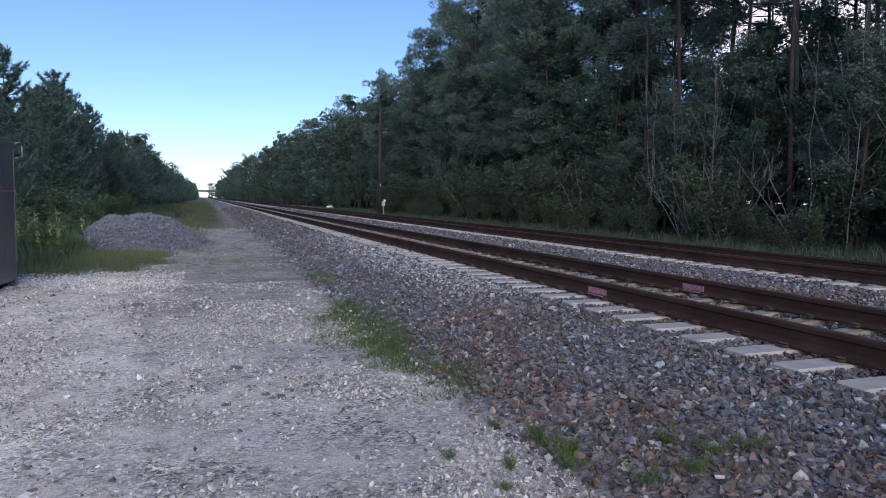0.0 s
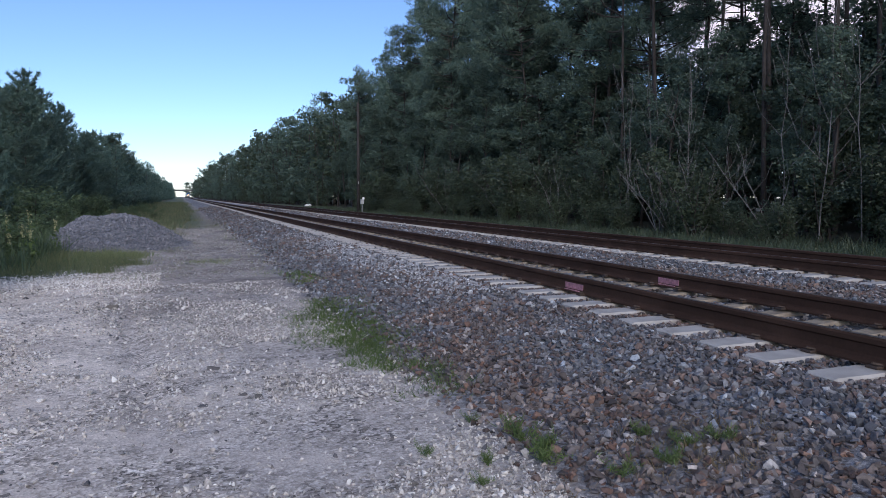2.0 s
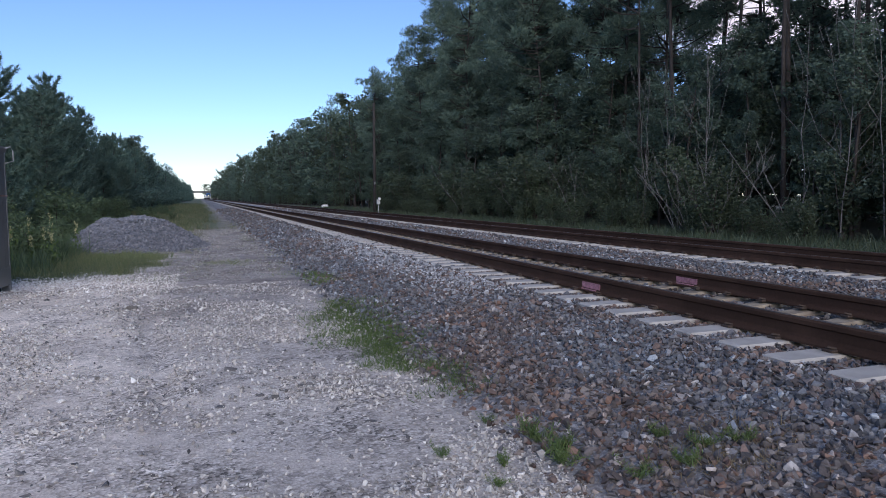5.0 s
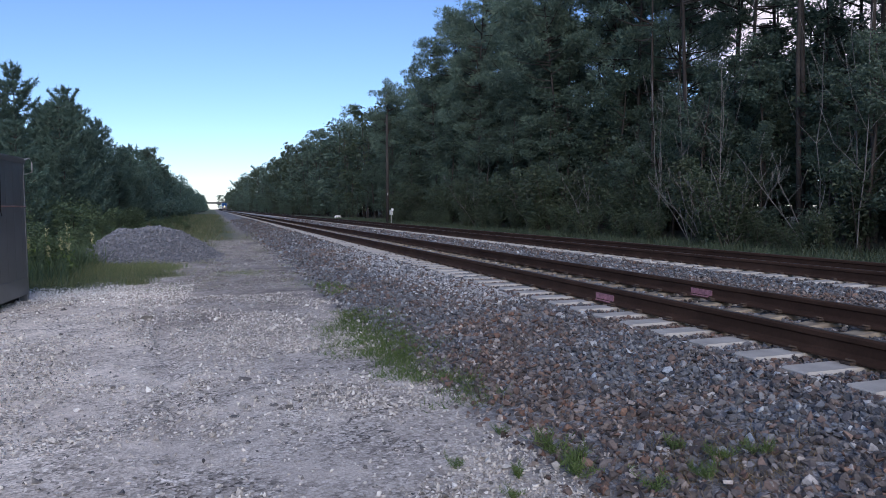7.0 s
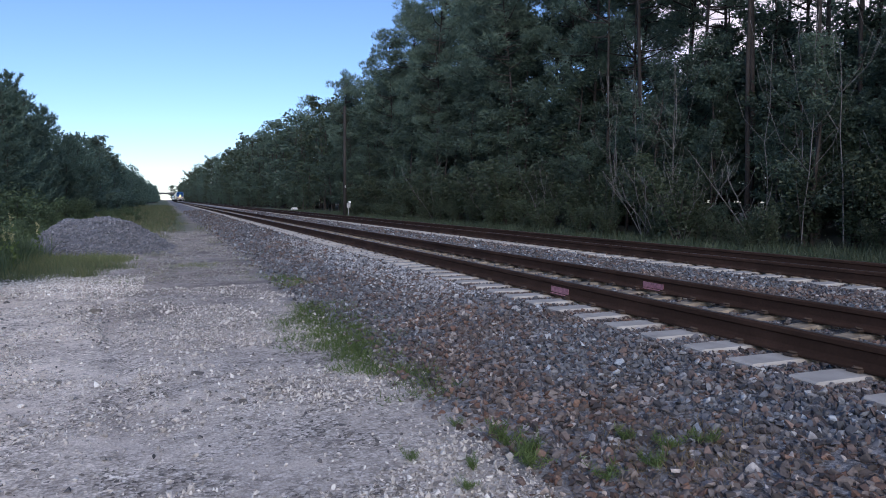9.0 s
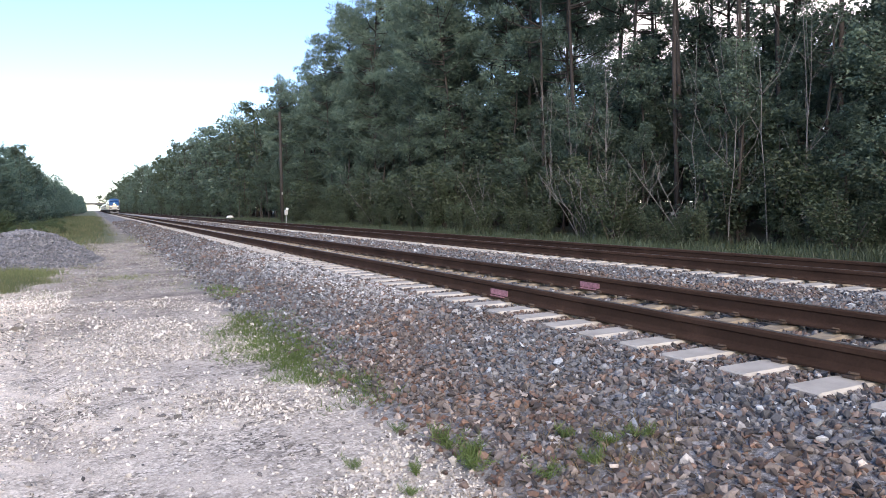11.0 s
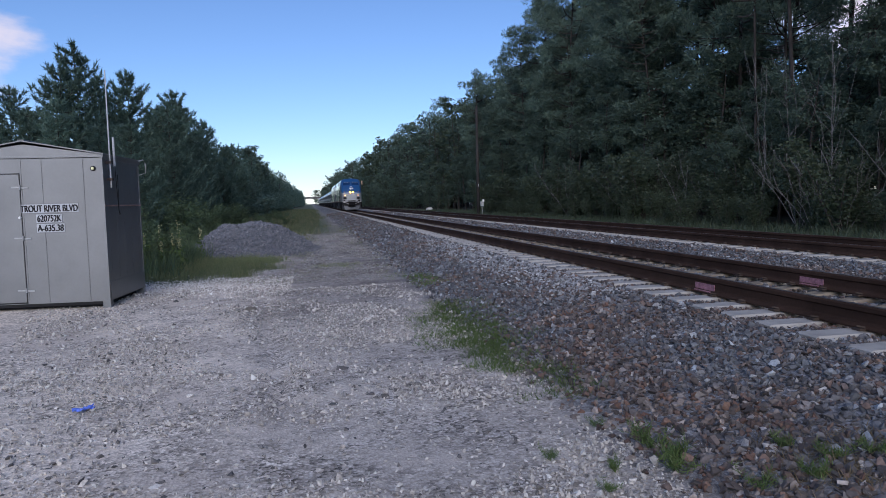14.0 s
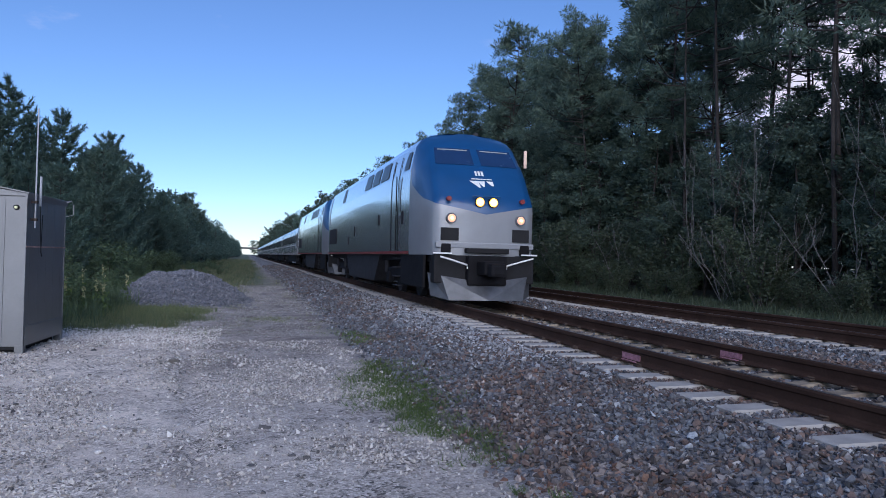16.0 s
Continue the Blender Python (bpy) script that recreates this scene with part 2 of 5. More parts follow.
def add_box(bm, x0, x1, y0, y1, z0, z1, bevel=0.0, m=None, mat=0):
    r = bmesh.ops.create_cube(bm, size=1.0)
    vs = r["verts"]
    bmesh.ops.transform(bm, matrix=Matrix.LocRotScale(((x0 + x1) / 2, (y0 + y1) / 2, (z0 + z1) / 2), None, (x1 - x0, y1 - y0, z1 - z0)), verts=vs)
    if m is not None:
        bmesh.ops.transform(bm, matrix=m, verts=vs)
    faces = list({f for v in vs for f in v.link_faces})
    for f in faces:
        f.material_index = mat
    if bevel:
        bmesh.ops.bevel(bm, geom=list({e for v in vs for e in v.link_edges}), offset=bevel, segments=2, affect="EDGES", profile=0.6)
    return bm


def box(*a, **k):
    return add_box(bmesh.new(), *a, **k)


def add_rod(bm, p, q, r0, r1=None, sides=10):
    p, q = Vector(p), Vector(q)
    r1 = r0 if r1 is None else r1
    m = Matrix.Translation((p + q) / 2) @ (q - p).to_track_quat("Z", "Y").to_matrix().to_4x4()
    bmesh.ops.create_cone(bm, cap_ends=True, segments=sides, radius1=r0, radius2=r1, depth=(q - p).length, matrix=m)
    return bm


def rod(*a, **k):
    return add_rod(bmesh.new(), *a, **k)


def empty(name, at, label, category, group="", kind=""):
    ob = new(name)
    ob.matrix_world = at
    ob.empty_display_size = 0.2
    return tagged(ob, label, category, group, kind)


def tubes(paths, sides=5):
    """Tapered tubes along lists of (x, y, z, radius): vertices and faces."""
    verts, faces = [], []
    for path in paths:
        base = len(verts)
        for i, (x, y, z, r) in enumerate(path):
            a, b = path[max(i - 1, 0)], path[min(i + 1, len(path) - 1)]
            d = Vector((b[0] - a[0], b[1] - a[1], b[2] - a[2])).normalized()
            u = d.orthogonal().normalized()
            w = d.cross(u)
            for k in range(sides):
                g = 2 * math.pi * k / sides
                o = (u * math.cos(g) + w * math.sin(g)) * r
                verts.append((x + o.x, y + o.y, z + o.z))
        for i in range(len(path) - 1):
            for k in range(sides):
                k2 = (k + 1) % sides
                faces.append((base + i * sides + k, base + i * sides + k2, base + (i + 1) * sides + k2, base + (i + 1) * sides + k))
        faces.append(tuple(base + (len(path) - 1) * sides + k for k in range(sides)))
    return verts, faces


def blades(points, ways, length, width, r):
    """Thin pointed triangles from each point along each way: arrays of vertices and faces."""
    n = len(points)
    side = np.cross(ways, r.normal(size=(n, 3)))
    side /= np.linalg.norm(side, axis=1)[:, None] + 1e-9
    w = np.asarray(width).reshape(-1, 1) * side
    v = np.stack([points - w / 2, points + w / 2, points + ways * np.asarray(length).reshape(-1, 1)], 1).reshape(-1, 3)
    return v, np.arange(3 * n).reshape(n, 3)


def leaves(points, size, r, flat=0.5):
    """Small pointed leaves lying anyhow round each point."""
    n = len(points)
    a = r.normal(size=(n, 3))
    a[:, 2] *= flat
    a /= np.linalg.norm(a, axis=1)[:, None]
    b = np.cross(a, r.normal(size=(n, 3)))
    b /= np.linalg.norm(b, axis=1)[:, None] + 1e-9
    s = (size * r.uniform(0.6, 1.4, n))[:, None]
    v = np.stack([points - a * s * 0.5 - b * s * 0.3, points - a * s * 0.4 + b * s * 0.35, points + a * s * 0.6], 1).reshape(-1, 3)
    return v, np.arange(3 * n).reshape(n, 3)


def ball_points(n, r):
    p = r.normal(size=(n, 3))
    p /= np.linalg.norm(p, axis=1)[:, None]
    return p * r.uniform(0.2, 1.0, (n, 1)) ** 0.5


# ---- the lie of the land ----
RAIL_TOP, RAIL_TALL, TIE_TOP, GAUGE = 0.50, 0.212, 0.285, 1.54
NEAR_TRACK, FAR_TRACK, TIE_STEP = 5.71, 10.93, 0.583


def smooth(a, b, x):
    t = np.clip((x - a) / (b - a), 0, 1)
    return t * t * (3 - 2 * t)


def height(x, y):
    """The ground: road at 0, the ballast bank, the ditch and the wood's floor."""
    x, y = np.asarray(x, float), np.asarray(y, float)
    toe = 2.0 + 0.12 * np.sin(y * 0.9) + 0.1 * np.sin(y * 0.37 + 1)
    bank = 0.28 * np.clip((x - toe) / (3.95 - toe), 0, 1)
    right = 0.28 * (1 - np.clip((x - 13.0) / 2.0, 0, 1))
    z = np.where(x < 8, bank, right)
    z = z + 0.009 * np.sin(x * 2.1 + y * 0.8) * np.sin(y * 1.7 - x) * (x < 2.5)
    for c in (5.71, 10.93):
        z = z - 0.06 * (1 - smooth(1.4, 1.7, abs(x - c)))
    rut = -0.06 * np.exp(-((x + 0.55 - 0.35 * np.sin(y * 0.3 + 0.5)) / 0.1) ** 2) * smooth(4, 6, y) * (1 - smooth(11, 14, y))
    z = z + rut
    z = z + 0.35 * smooth(-3, -12, x) * smooth(16, 24, y) + 0.25 * smooth(16, 24, x)
    return z


def M_ground():
    m, nt, b = material("ground_earth", 0.95)
    geo = nt.nodes.new("ShaderNodeNewGeometry")
    sep = nt.nodes.new("ShaderNodeSeparateXYZ")
    nt.links.new(geo.outputs["Position"], sep.inputs[0])
    pos = geo.outputs["Position"]

    def band(a, c, axis="X"):
        nd = nt.nodes.new("ShaderNodeMapRange")
        nd.interpolation_type = "SMOOTHSTEP"
        wob = nt.nodes.new("ShaderNodeMath")
        wob.operation = "MULTIPLY_ADD"
        wob.inputs[1].default_value = 1.2
        nt.links.new(noise_of(nt, 1.3, 5, 0.65, pos), wob.inputs[0])
        nt.links.new(sep.outputs[axis], wob.inputs[2])
        nt.links.new(wob.outputs[0], nd.inputs["Value"])
        nd.inputs["From Min"].default_value, nd.inputs["From Max"].default_value = a + 0.6, c + 0.6
        return nd.outputs["Result"]

    def mul(a, c):
        nd = nt.nodes.new("ShaderNodeMath")
        nd.operation = "MULTIPLY"
        nt.links.new(a, nd.inputs[0])
        nt.links.new(c, nd.inputs[1])
        return nd.outputs[0]

    # pale crushed stone over sandy fines, darker in blotches and where driven on
    def grains(scale, *stops):
        cell = put(nt, "ShaderNodeTexVoronoi", Scale=scale)
        warp = nt.nodes.new("ShaderNodeVectorMath")
        warp.operation = "MULTIPLY_ADD"
        nt.links.new(put_noise.outputs["Color"], warp.inputs[0])
        warp.inputs[1].default_value = (0.03, 0.03, 0.03)
        nt.links.new(pos, warp.inputs[2])
        nt.links.new(warp.outputs[0], cell.inputs["Vector"])
        one = nt.nodes.new("ShaderNodeSeparateColor")
        nt.links.new(cell.outputs["Color"], one.inputs[0])
        tone = ramp(nt, one.outputs[0], *stops)
        # shade between the stones is painted: each cell darkens towards its rim
        rim_shade = ramp(nt, cell.outputs["Distance"], (0.3, (1, 1, 1)), (0.75, (0.55, 0.53, 0.5)))
        return mix(nt, 1.0, tone, rim_shade, "MULTIPLY"), cell.outputs["Distance"]

    put_noise = put(nt, "ShaderNodeTexNoise", Scale=25.0, Detail=3.0)
    nt.links.new(pos, put_noise.inputs["Vector"])
    gravel, humps = grains(44, (0.0, (0.0775, 0.0736, 0.0698)), (0.14, (0.279, 0.263, 0.249)), (0.34, (0.573, 0.543, 0.512)), (0.7, (0.728, 0.698, 0.667)), (1.0, (0.775, 0.759, 0.736)))
    coarse, _ = grains(15, (0.0, (0.35, 0.34, 0.34)), (0.16, (0.75, 0.73, 0.72)), (0.5, (1.0, 0.99, 0.98)), (1.0, (1.25, 1.24, 1.22)))
    gravel = mix(nt, 0.7, gravel, coarse, "MULTIPLY")
    sand = ramp(nt, noise_of(nt, 70, 5, 0.8, pos), (0.36, (0.429, 0.383, 0.345)), (0.5, (0.612, 0.559, 0.506)), (0.62, (0.727, 0.681, 0.628)))
    road = mix(nt, ramp(nt, noise_of(nt, 1.4, 9, 0.72, pos), (0.42, (0.05, 0.05, 0.05)), (0.62, (0.8, 0.8, 0.8))), gravel, sand)
    blot = ramp(nt, noise_of(nt, 0.55, 6, 0.6, pos), (0.32, (0.74, 0.72, 0.71)), (0.56, (1.12, 1.1, 1.07)))
    road = mix(nt, 1.0, road, blot, "MULTIPLY")
    pale = ramp(nt, band(-1.4, 0.5), (0.0, (1.28, 1.25, 1.22)), (1.0, (0.95, 0.95, 0.96)))
    road = mix(nt, 1.0, road, pale, "MULTIPLY")
    # darker, mottled tone further along the road
    far_dark = mul(band(7.5, 13.0, "Y"), band(-2.0, 0.0))
    dirt = ramp(nt, noise_of(nt, 0.8, 4, 0.6, pos), (0.38, (0.42, 0.4, 0.4)), (0.5, (0.6, 0.58, 0.58)), (0.62, (0.76, 0.76, 0.77)))
    road = mix(nt, far_dark, road, mix(nt, 1.0, road, dirt, "MULTIPLY"))
    bal = ramp(nt, noise_of(nt, 16, 5, 0.85, pos), (0.36, (0.0375, 0.0375, 0.0413)), (0.5, (0.143, 0.143, 0.15)), (0.64, (0.36, 0.36, 0.375)))
    turf = ramp(nt, noise_of(nt, 2.5, 9, 0.75, pos), (0.32, (0.035, 0.05, 0.03)), (0.48, (0.08, 0.1, 0.05)), (0.6, (0.15, 0.16, 0.1)), (0.72, (0.24, 0.23, 0.2)))
    litter = ramp(nt, noise_of(nt, 5, 8, 0.7, pos), (0.3, (0.03, 0.028, 0.02)), (0.7, (0.07, 0.065, 0.04)))
    col = mix(nt, band(1.55, 2.2), road, bal)
    col = mix(nt, band(14.2, 15.2), col, turf)
    col = mix(nt, band(18.5, 20.0), col, litter)
    inv = nt.nodes.new("ShaderNodeInvert")
    nt.links.new(band(-2.8, -1.0), inv.inputs["Color"])
    left = mul(inv.outputs[0], band(14.0, 15.2, "Y"))
    col = mix(nt, left, col, turf)
    farleft = mul(mul(band(30, 44, "Y"), ramp(nt, band(0.6, 2.0), (0, (1, 1, 1)), (1, (0, 0, 0)))), band(-40, -39))
    col = mix(nt, farleft, col, turf)
    nt.links.new(col, b.inputs["Base Color"])
    bump(nt, b, humps, 0.4, 0.01)
    return m


def ground():
    xs = np.concatenate([[-2500, -600, -200, -80, -40, -20], np.arange(-12, -4, 0.8), np.arange(-4, 4.6, 0.12), np.arange(4.6, 26, 0.6), [35, 60, 120, 300, 800, 2500]])
    ys = np.concatenate([[-2500, -300, -60, -20, -8, -2, 0], np.arange(1, 16, 0.14), np.arange(16, 40, 0.5), np.arange(40, 120, 4), [150, 200, 300, 500, 900, 2500]])
    X, Y = np.meshgrid(xs, ys)
    Z = height(X, Y) + rng.normal(0, 0.002, X.shape)
    nx = len(xs)
    idx = np.arange(X.size).reshape(X.shape)
    faces = np.stack([idx[:-1, :-1], idx[:-1, 1:], idx[1:, 1:], idx[1:, :-1]], -1).reshape(-1, 4)
    me = mesh_from("ground", np.stack([X, Y, Z], -1).reshape(-1, 3), faces, M_ground(), smooth=True)
    tagged(new("ground", me), "pale gravel lot beside a grey stone railway bank", "ground", kind="structure")


ground()


# ---- the railway ----
def rail_mesh(length, step=6.0):
    """A flat-bottomed rail along y: foot, web and head."""
    prof = [(-0.075, 0.0), (-0.075, 0.014), (-0.02, 0.032), (-0.01, 0.05), (-0.01, 0.115), (-0.036, 0.128), (-0.037, 0.158), (-0.026, 0.172),
            (0.026, 0.172), (0.037, 0.158), (0.036, 0.128), (0.01, 0.115), (0.01, 0.05), (0.02, 0.032), (0.075, 0.014), (0.075, 0.0)]
    ys = np.concatenate([np.arange(0, 120, step), [200, 400, length]])
    n = len(prof)
    verts = [(x, y, z * RAIL_TALL / 0.172) for y in ys for x, z in prof]
    faces, index = [], []
    for i in range(len(ys) - 1):
        for k in range(n):
            k2 = (k + 1) % n
            faces.append((i * n + k, i * n + k2, (i + 1) * n + k2, (i + 1) * n + k))
            index.append(1 if k == 7 else 0)
    faces.append(tuple(range(n)))
    index.append(0)
    return mesh_from("rail", verts, faces, [M_STEEL, M_HEAD], index)


def tie_mesh():
    """A concrete tie, 2.84 long, with chamfered edges, a sunken middle and rail seats."""
    bm = bmesh.new()
    rows = []
    for x, top, half in ((-1.42, -0.015, 0.125), (-1.40, 0.0, 0.135), (-0.92, 0.0, 0.135), (-0.5, -0.035, 0.11), (0.5, -0.035, 0.11), (0.92, 0.0, 0.135), (1.40, 0.0, 0.135), (1.42, -0.015, 0.125)):
        rows.append([bm.verts.new((x, y, z)) for y, z in ((-half - 0.02, -0.2), (-half - 0.005, top - 0.02), (-half + 0.012, top), (half - 0.012, top), (half + 0.005, top - 0.02), (half + 0.02, -0.2))])
    for a, b in zip(rows, rows[1:]):
        for k in range(5):
            bm.faces.new((a[k], b[k], b[k + 1], a[k + 1]))
    bm.faces.new(rows[0])
    bm.faces.new(rows[-1][::-1])
    bmesh.ops.recalc_face_normals(bm, faces=bm.faces)
    me = bpy.data.meshes.new("tie")
    bm.to_mesh(me)
    bm.free()
    me.materials.append(M_TIE)
    return me


def clip_mesh():
    bm = bmesh.new()
    for s in (-1, 1):
        add_box(bm, s * 0.11 - 0.035, s * 0.11 + 0.035, -0.05, 0.05, 0.0, 0.022, 0.006)
        add_rod(bm, (s * 0.075, -0.035, 0.03), (s * 0.13, 0.0, 0.04), 0.01, sides=6)
        add_rod(bm, (s * 0.075, 0.035, 0.03), (s * 0.13, 0.0, 0.04), 0.01, sides=6)
    me = bpy.data.meshes.new("rail_clip")
    bm.to_mesh(me)
    bm.free()
    me.materials.append(M_CLIP)
    return me


RAIL, TIE, CLIP = rail_mesh(1500), tie_mesh(), clip_mesh()


def tie_rest(y0, y1):
    """The far ties joined into one mesh."""
    v = np.array([tuple(q.co) for q in TIE.vertices])
    f = [tuple(p.vertices) for p in TIE.polygons]
    verts, faces = [], []
    for i, y in enumerate(np.arange(y0, y1, TIE_STEP)):
        verts.append(v + (0, y, 0))
        faces += [tuple(k + i * len(v) for k in q) for q in f]
    return mesh_from("far_ties", np.concatenate(verts), faces, M_TIE)


def track(x, label, first, count):
    top = empty("railway_track", pose(x, 0, 0), label, "railway track", "pair of main tracks", "structure")
    for s in (-1, 1):
        child("rail", RAIL, top, "rusty brown steel rail with a worn head", pose(s * GAUGE / 2, -8, RAIL_TOP - RAIL_TALL))
    for i in range(count):
        y = first + i * TIE_STEP
        child("tie", TIE, top, at=pose(rng.normal(0, 0.012), y + rng.normal(0, 0.008), TIE_TOP, 0, 0, rng.normal(0, 0.35)))
        if y < 26:
            for s in (-1, 1):
                child("rail_clip", CLIP, top, at=pose(s * GAUGE / 2, y, TIE_TOP))
    rest = child("far_ties", tie_rest(first + count * TIE_STEP, 260), top, at=pose(0, 0, TIE_TOP))
    tagged(rest, kind="stuff")
    return top


near_track = track(NEAR_TRACK, "railway track with brown rails on pale concrete ties", 1.86, 130)
far_track = track(FAR_TRACK, "second railway track with brown rails, beyond the first", 2.1, 110)
for xx, yy in ((NEAR_TRACK - GAUGE / 2, 7.98), (NEAR_TRACK + GAUGE / 2, 7.98)):
    bm = bmesh.new()
    add_box(bm, -0.022, -0.0105, -0.2, 0.24, 0.04, 0.118, 0.003)
    add_box(bm, -0.06, -0.02, -0.16, 0.2, 0.02, 0.034, 0.003)
    ob = part("paint_mark", bm, M_PINK, near_track, "pink sprayed paint on the rail web")
    ob.matrix_local = pose(xx - NEAR_TRACK, yy, RAIL_TOP - RAIL_TALL)


# ---- loose stone ----
def stone_shapes(r, count=10, corners=10):
    out = []
    for _ in range(count):
        bm = bmesh.new()
        s = np.array((r.uniform(0.85, 1.3), r.uniform(0.65, 1.0), r.uniform(0.45, 0.8))) * 0.55
        for q in r.normal(size=(corners, 3)):
            bm.verts.new(q / np.linalg.norm(q) * s * r.uniform(0.85, 1.1))
        hull = bmesh.ops.convex_hull(bm, input=bm.verts)
        bmesh.ops.delete(bm, geom=list({g for g in hull["geom_interior"] + hull["geom_unused"] if isinstance(g, bmesh.types.BMVert)}), context="VERTS")
        bmesh.ops.triangulate(bm, faces=bm.faces)
        bm.verts.index_update()
        out.append((np.array([tuple(v.co) for v in bm.verts]), np.array([[v.index for v in f.verts] for f in bm.faces])))
        bm.free()
    return out


STONES = stone_shapes(rng)
PEBBLES = stone_shapes(rng, 8, 7)


def scatter(name, px, py, pz, size, mat, r, shapes=None):
    """Many stones joined into one mesh, each turned and sized by chance."""
    verts, faces, base = [], [], 0
    shapes = shapes or STONES
    kinds = r.integers(0, len(shapes), len(px))
    for k, (sv, sf) in enumerate(shapes):
        sel = np.where(kinds == k)[0]
        if not len(sel):
            continue
        q = r.normal(size=(len(sel), 4))
        q[:, 1:3] *= 0.45
        q /= np.linalg.norm(q, axis=1)[:, None]
        w, x, y, z = q.T
        R = np.stack([1 - 2 * (y * y + z * z), 2 * (x * y - z * w), 2 * (x * z + y * w), 2 * (x * y + z * w), 1 - 2 * (x * x + z * z), 2 * (y * z - x * w),
                      2 * (x * z - y * w), 2 * (y * z + x * w), 1 - 2 * (x * x + y * y)], -1).reshape(-1, 3, 3)
        p = np.einsum("nij,vj->nvi", R, sv) * size[sel][:, None, None] + np.stack([px, py, pz], -1)[sel][:, None, :]
        verts.append(p.reshape(-1, 3))
        faces.append((sf[None] + (np.arange(len(sel)) * len(sv))[:, None, None] + base).reshape(-1, 3))
        base += p.shape[0] * p.shape[1]
    return mesh_from(name, np.concatenate(verts), np.concatenate(faces), mat)


def ballast():
    px, py, sz = [], [], []
    for y0, y1, per, s in ((1.8, 7, 900, 0.05), (7, 13, 520, 0.053), (13, 24, 150, 0.066), (24, 50, 60, 0.085), (50, 95, 16, 0.13)):
        for x0, x1 in ((1.75, 4.6), (4.6, 9.6), (9.6, 13.2)):
            k = per if x0 < 4.6 else per * (0.75 if x0 < 9 else 0.3)
            m = int((x1 - x0) * (y1 - y0) * k)
            px.append(rng.uniform(x0, x1, m)), py.append(rng.uniform(y0, y1, m)), sz.append(np.minimum(rng.lognormal(0, 0.28, m), 1.7) * s)
    px, py, sz = map(np.concatenate, (px, py, sz))
    thin = rng.uniform(size=len(px)) < np.clip((px - 1.75) / 0.55, 0.1, 1)
    ok = thin & (py > px / 1.8 - 0.5)
    for c in (NEAR_TRACK, FAR_TRACK):
        first = 1.86 if c == NEAR_TRACK else 2.1
        on_tie = (abs(px - c) < 1.45) & (abs((py - first + TIE_STEP / 2) % TIE_STEP - TIE_STEP / 2) < 0.135)
        on_rail = abs(abs(px - c) - GAUGE / 2) < 0.085
        ok &= ~on_rail & (~on_tie | ((rng.uniform(size=len(px)) < 0.1) & (sz < 0.055)))
    px, py, sz = px[ok], py[ok], sz[ok]
    pz = height(px, py) + sz * rng.uniform(-0.15, 0.35, len(px))
    out = np.minimum(abs(px - NEAR_TRACK), abs(px - FAR_TRACK))
    pz = np.where(out < 0.7, np.minimum(pz, TIE_TOP - 0.35 * sz - 0.01), np.where(out < 1.5, np.clip(pz, TIE_TOP - 0.032, TIE_TOP - 0.25 * sz), pz))
    tagged(new("ballast", scatter("ballast", px, py, pz, sz, M_BALLAST, rng)), "grey and brown crushed ballast stones beside the rails", "ballast", kind="stuff")
    # a spill of fresh pale stone along the shoulder
    m = 4200
    px, py = rng.normal(3.8, 0.3, m), 8.0 + 17 * rng.uniform(size=m) ** 1.2
    k = (px < 4.2) & (rng.uniform(size=m) < smooth(8.0, 9.6, py) * (1 - 0.7 * smooth(16, 25, py)))
    px, py = px[k], py[k]
    sz = rng.lognormal(0, 0.25, len(px)) * 0.05
    tagged(new("fresh_ballast", scatter("fresh_ballast", px, py, height(px, py) + sz * 0.3, sz, M_FRESH, rng)), "spill of fresh pale grey stone on the bank", "ballast", kind="stuff")


M_FRESH = stony("fresh_stone", (0.16, 0.168, 0.184), (0.336, 0.344, 0.368), (0.24, 0.248, 0.264), (0.528, 0.536, 0.552))
ballast()


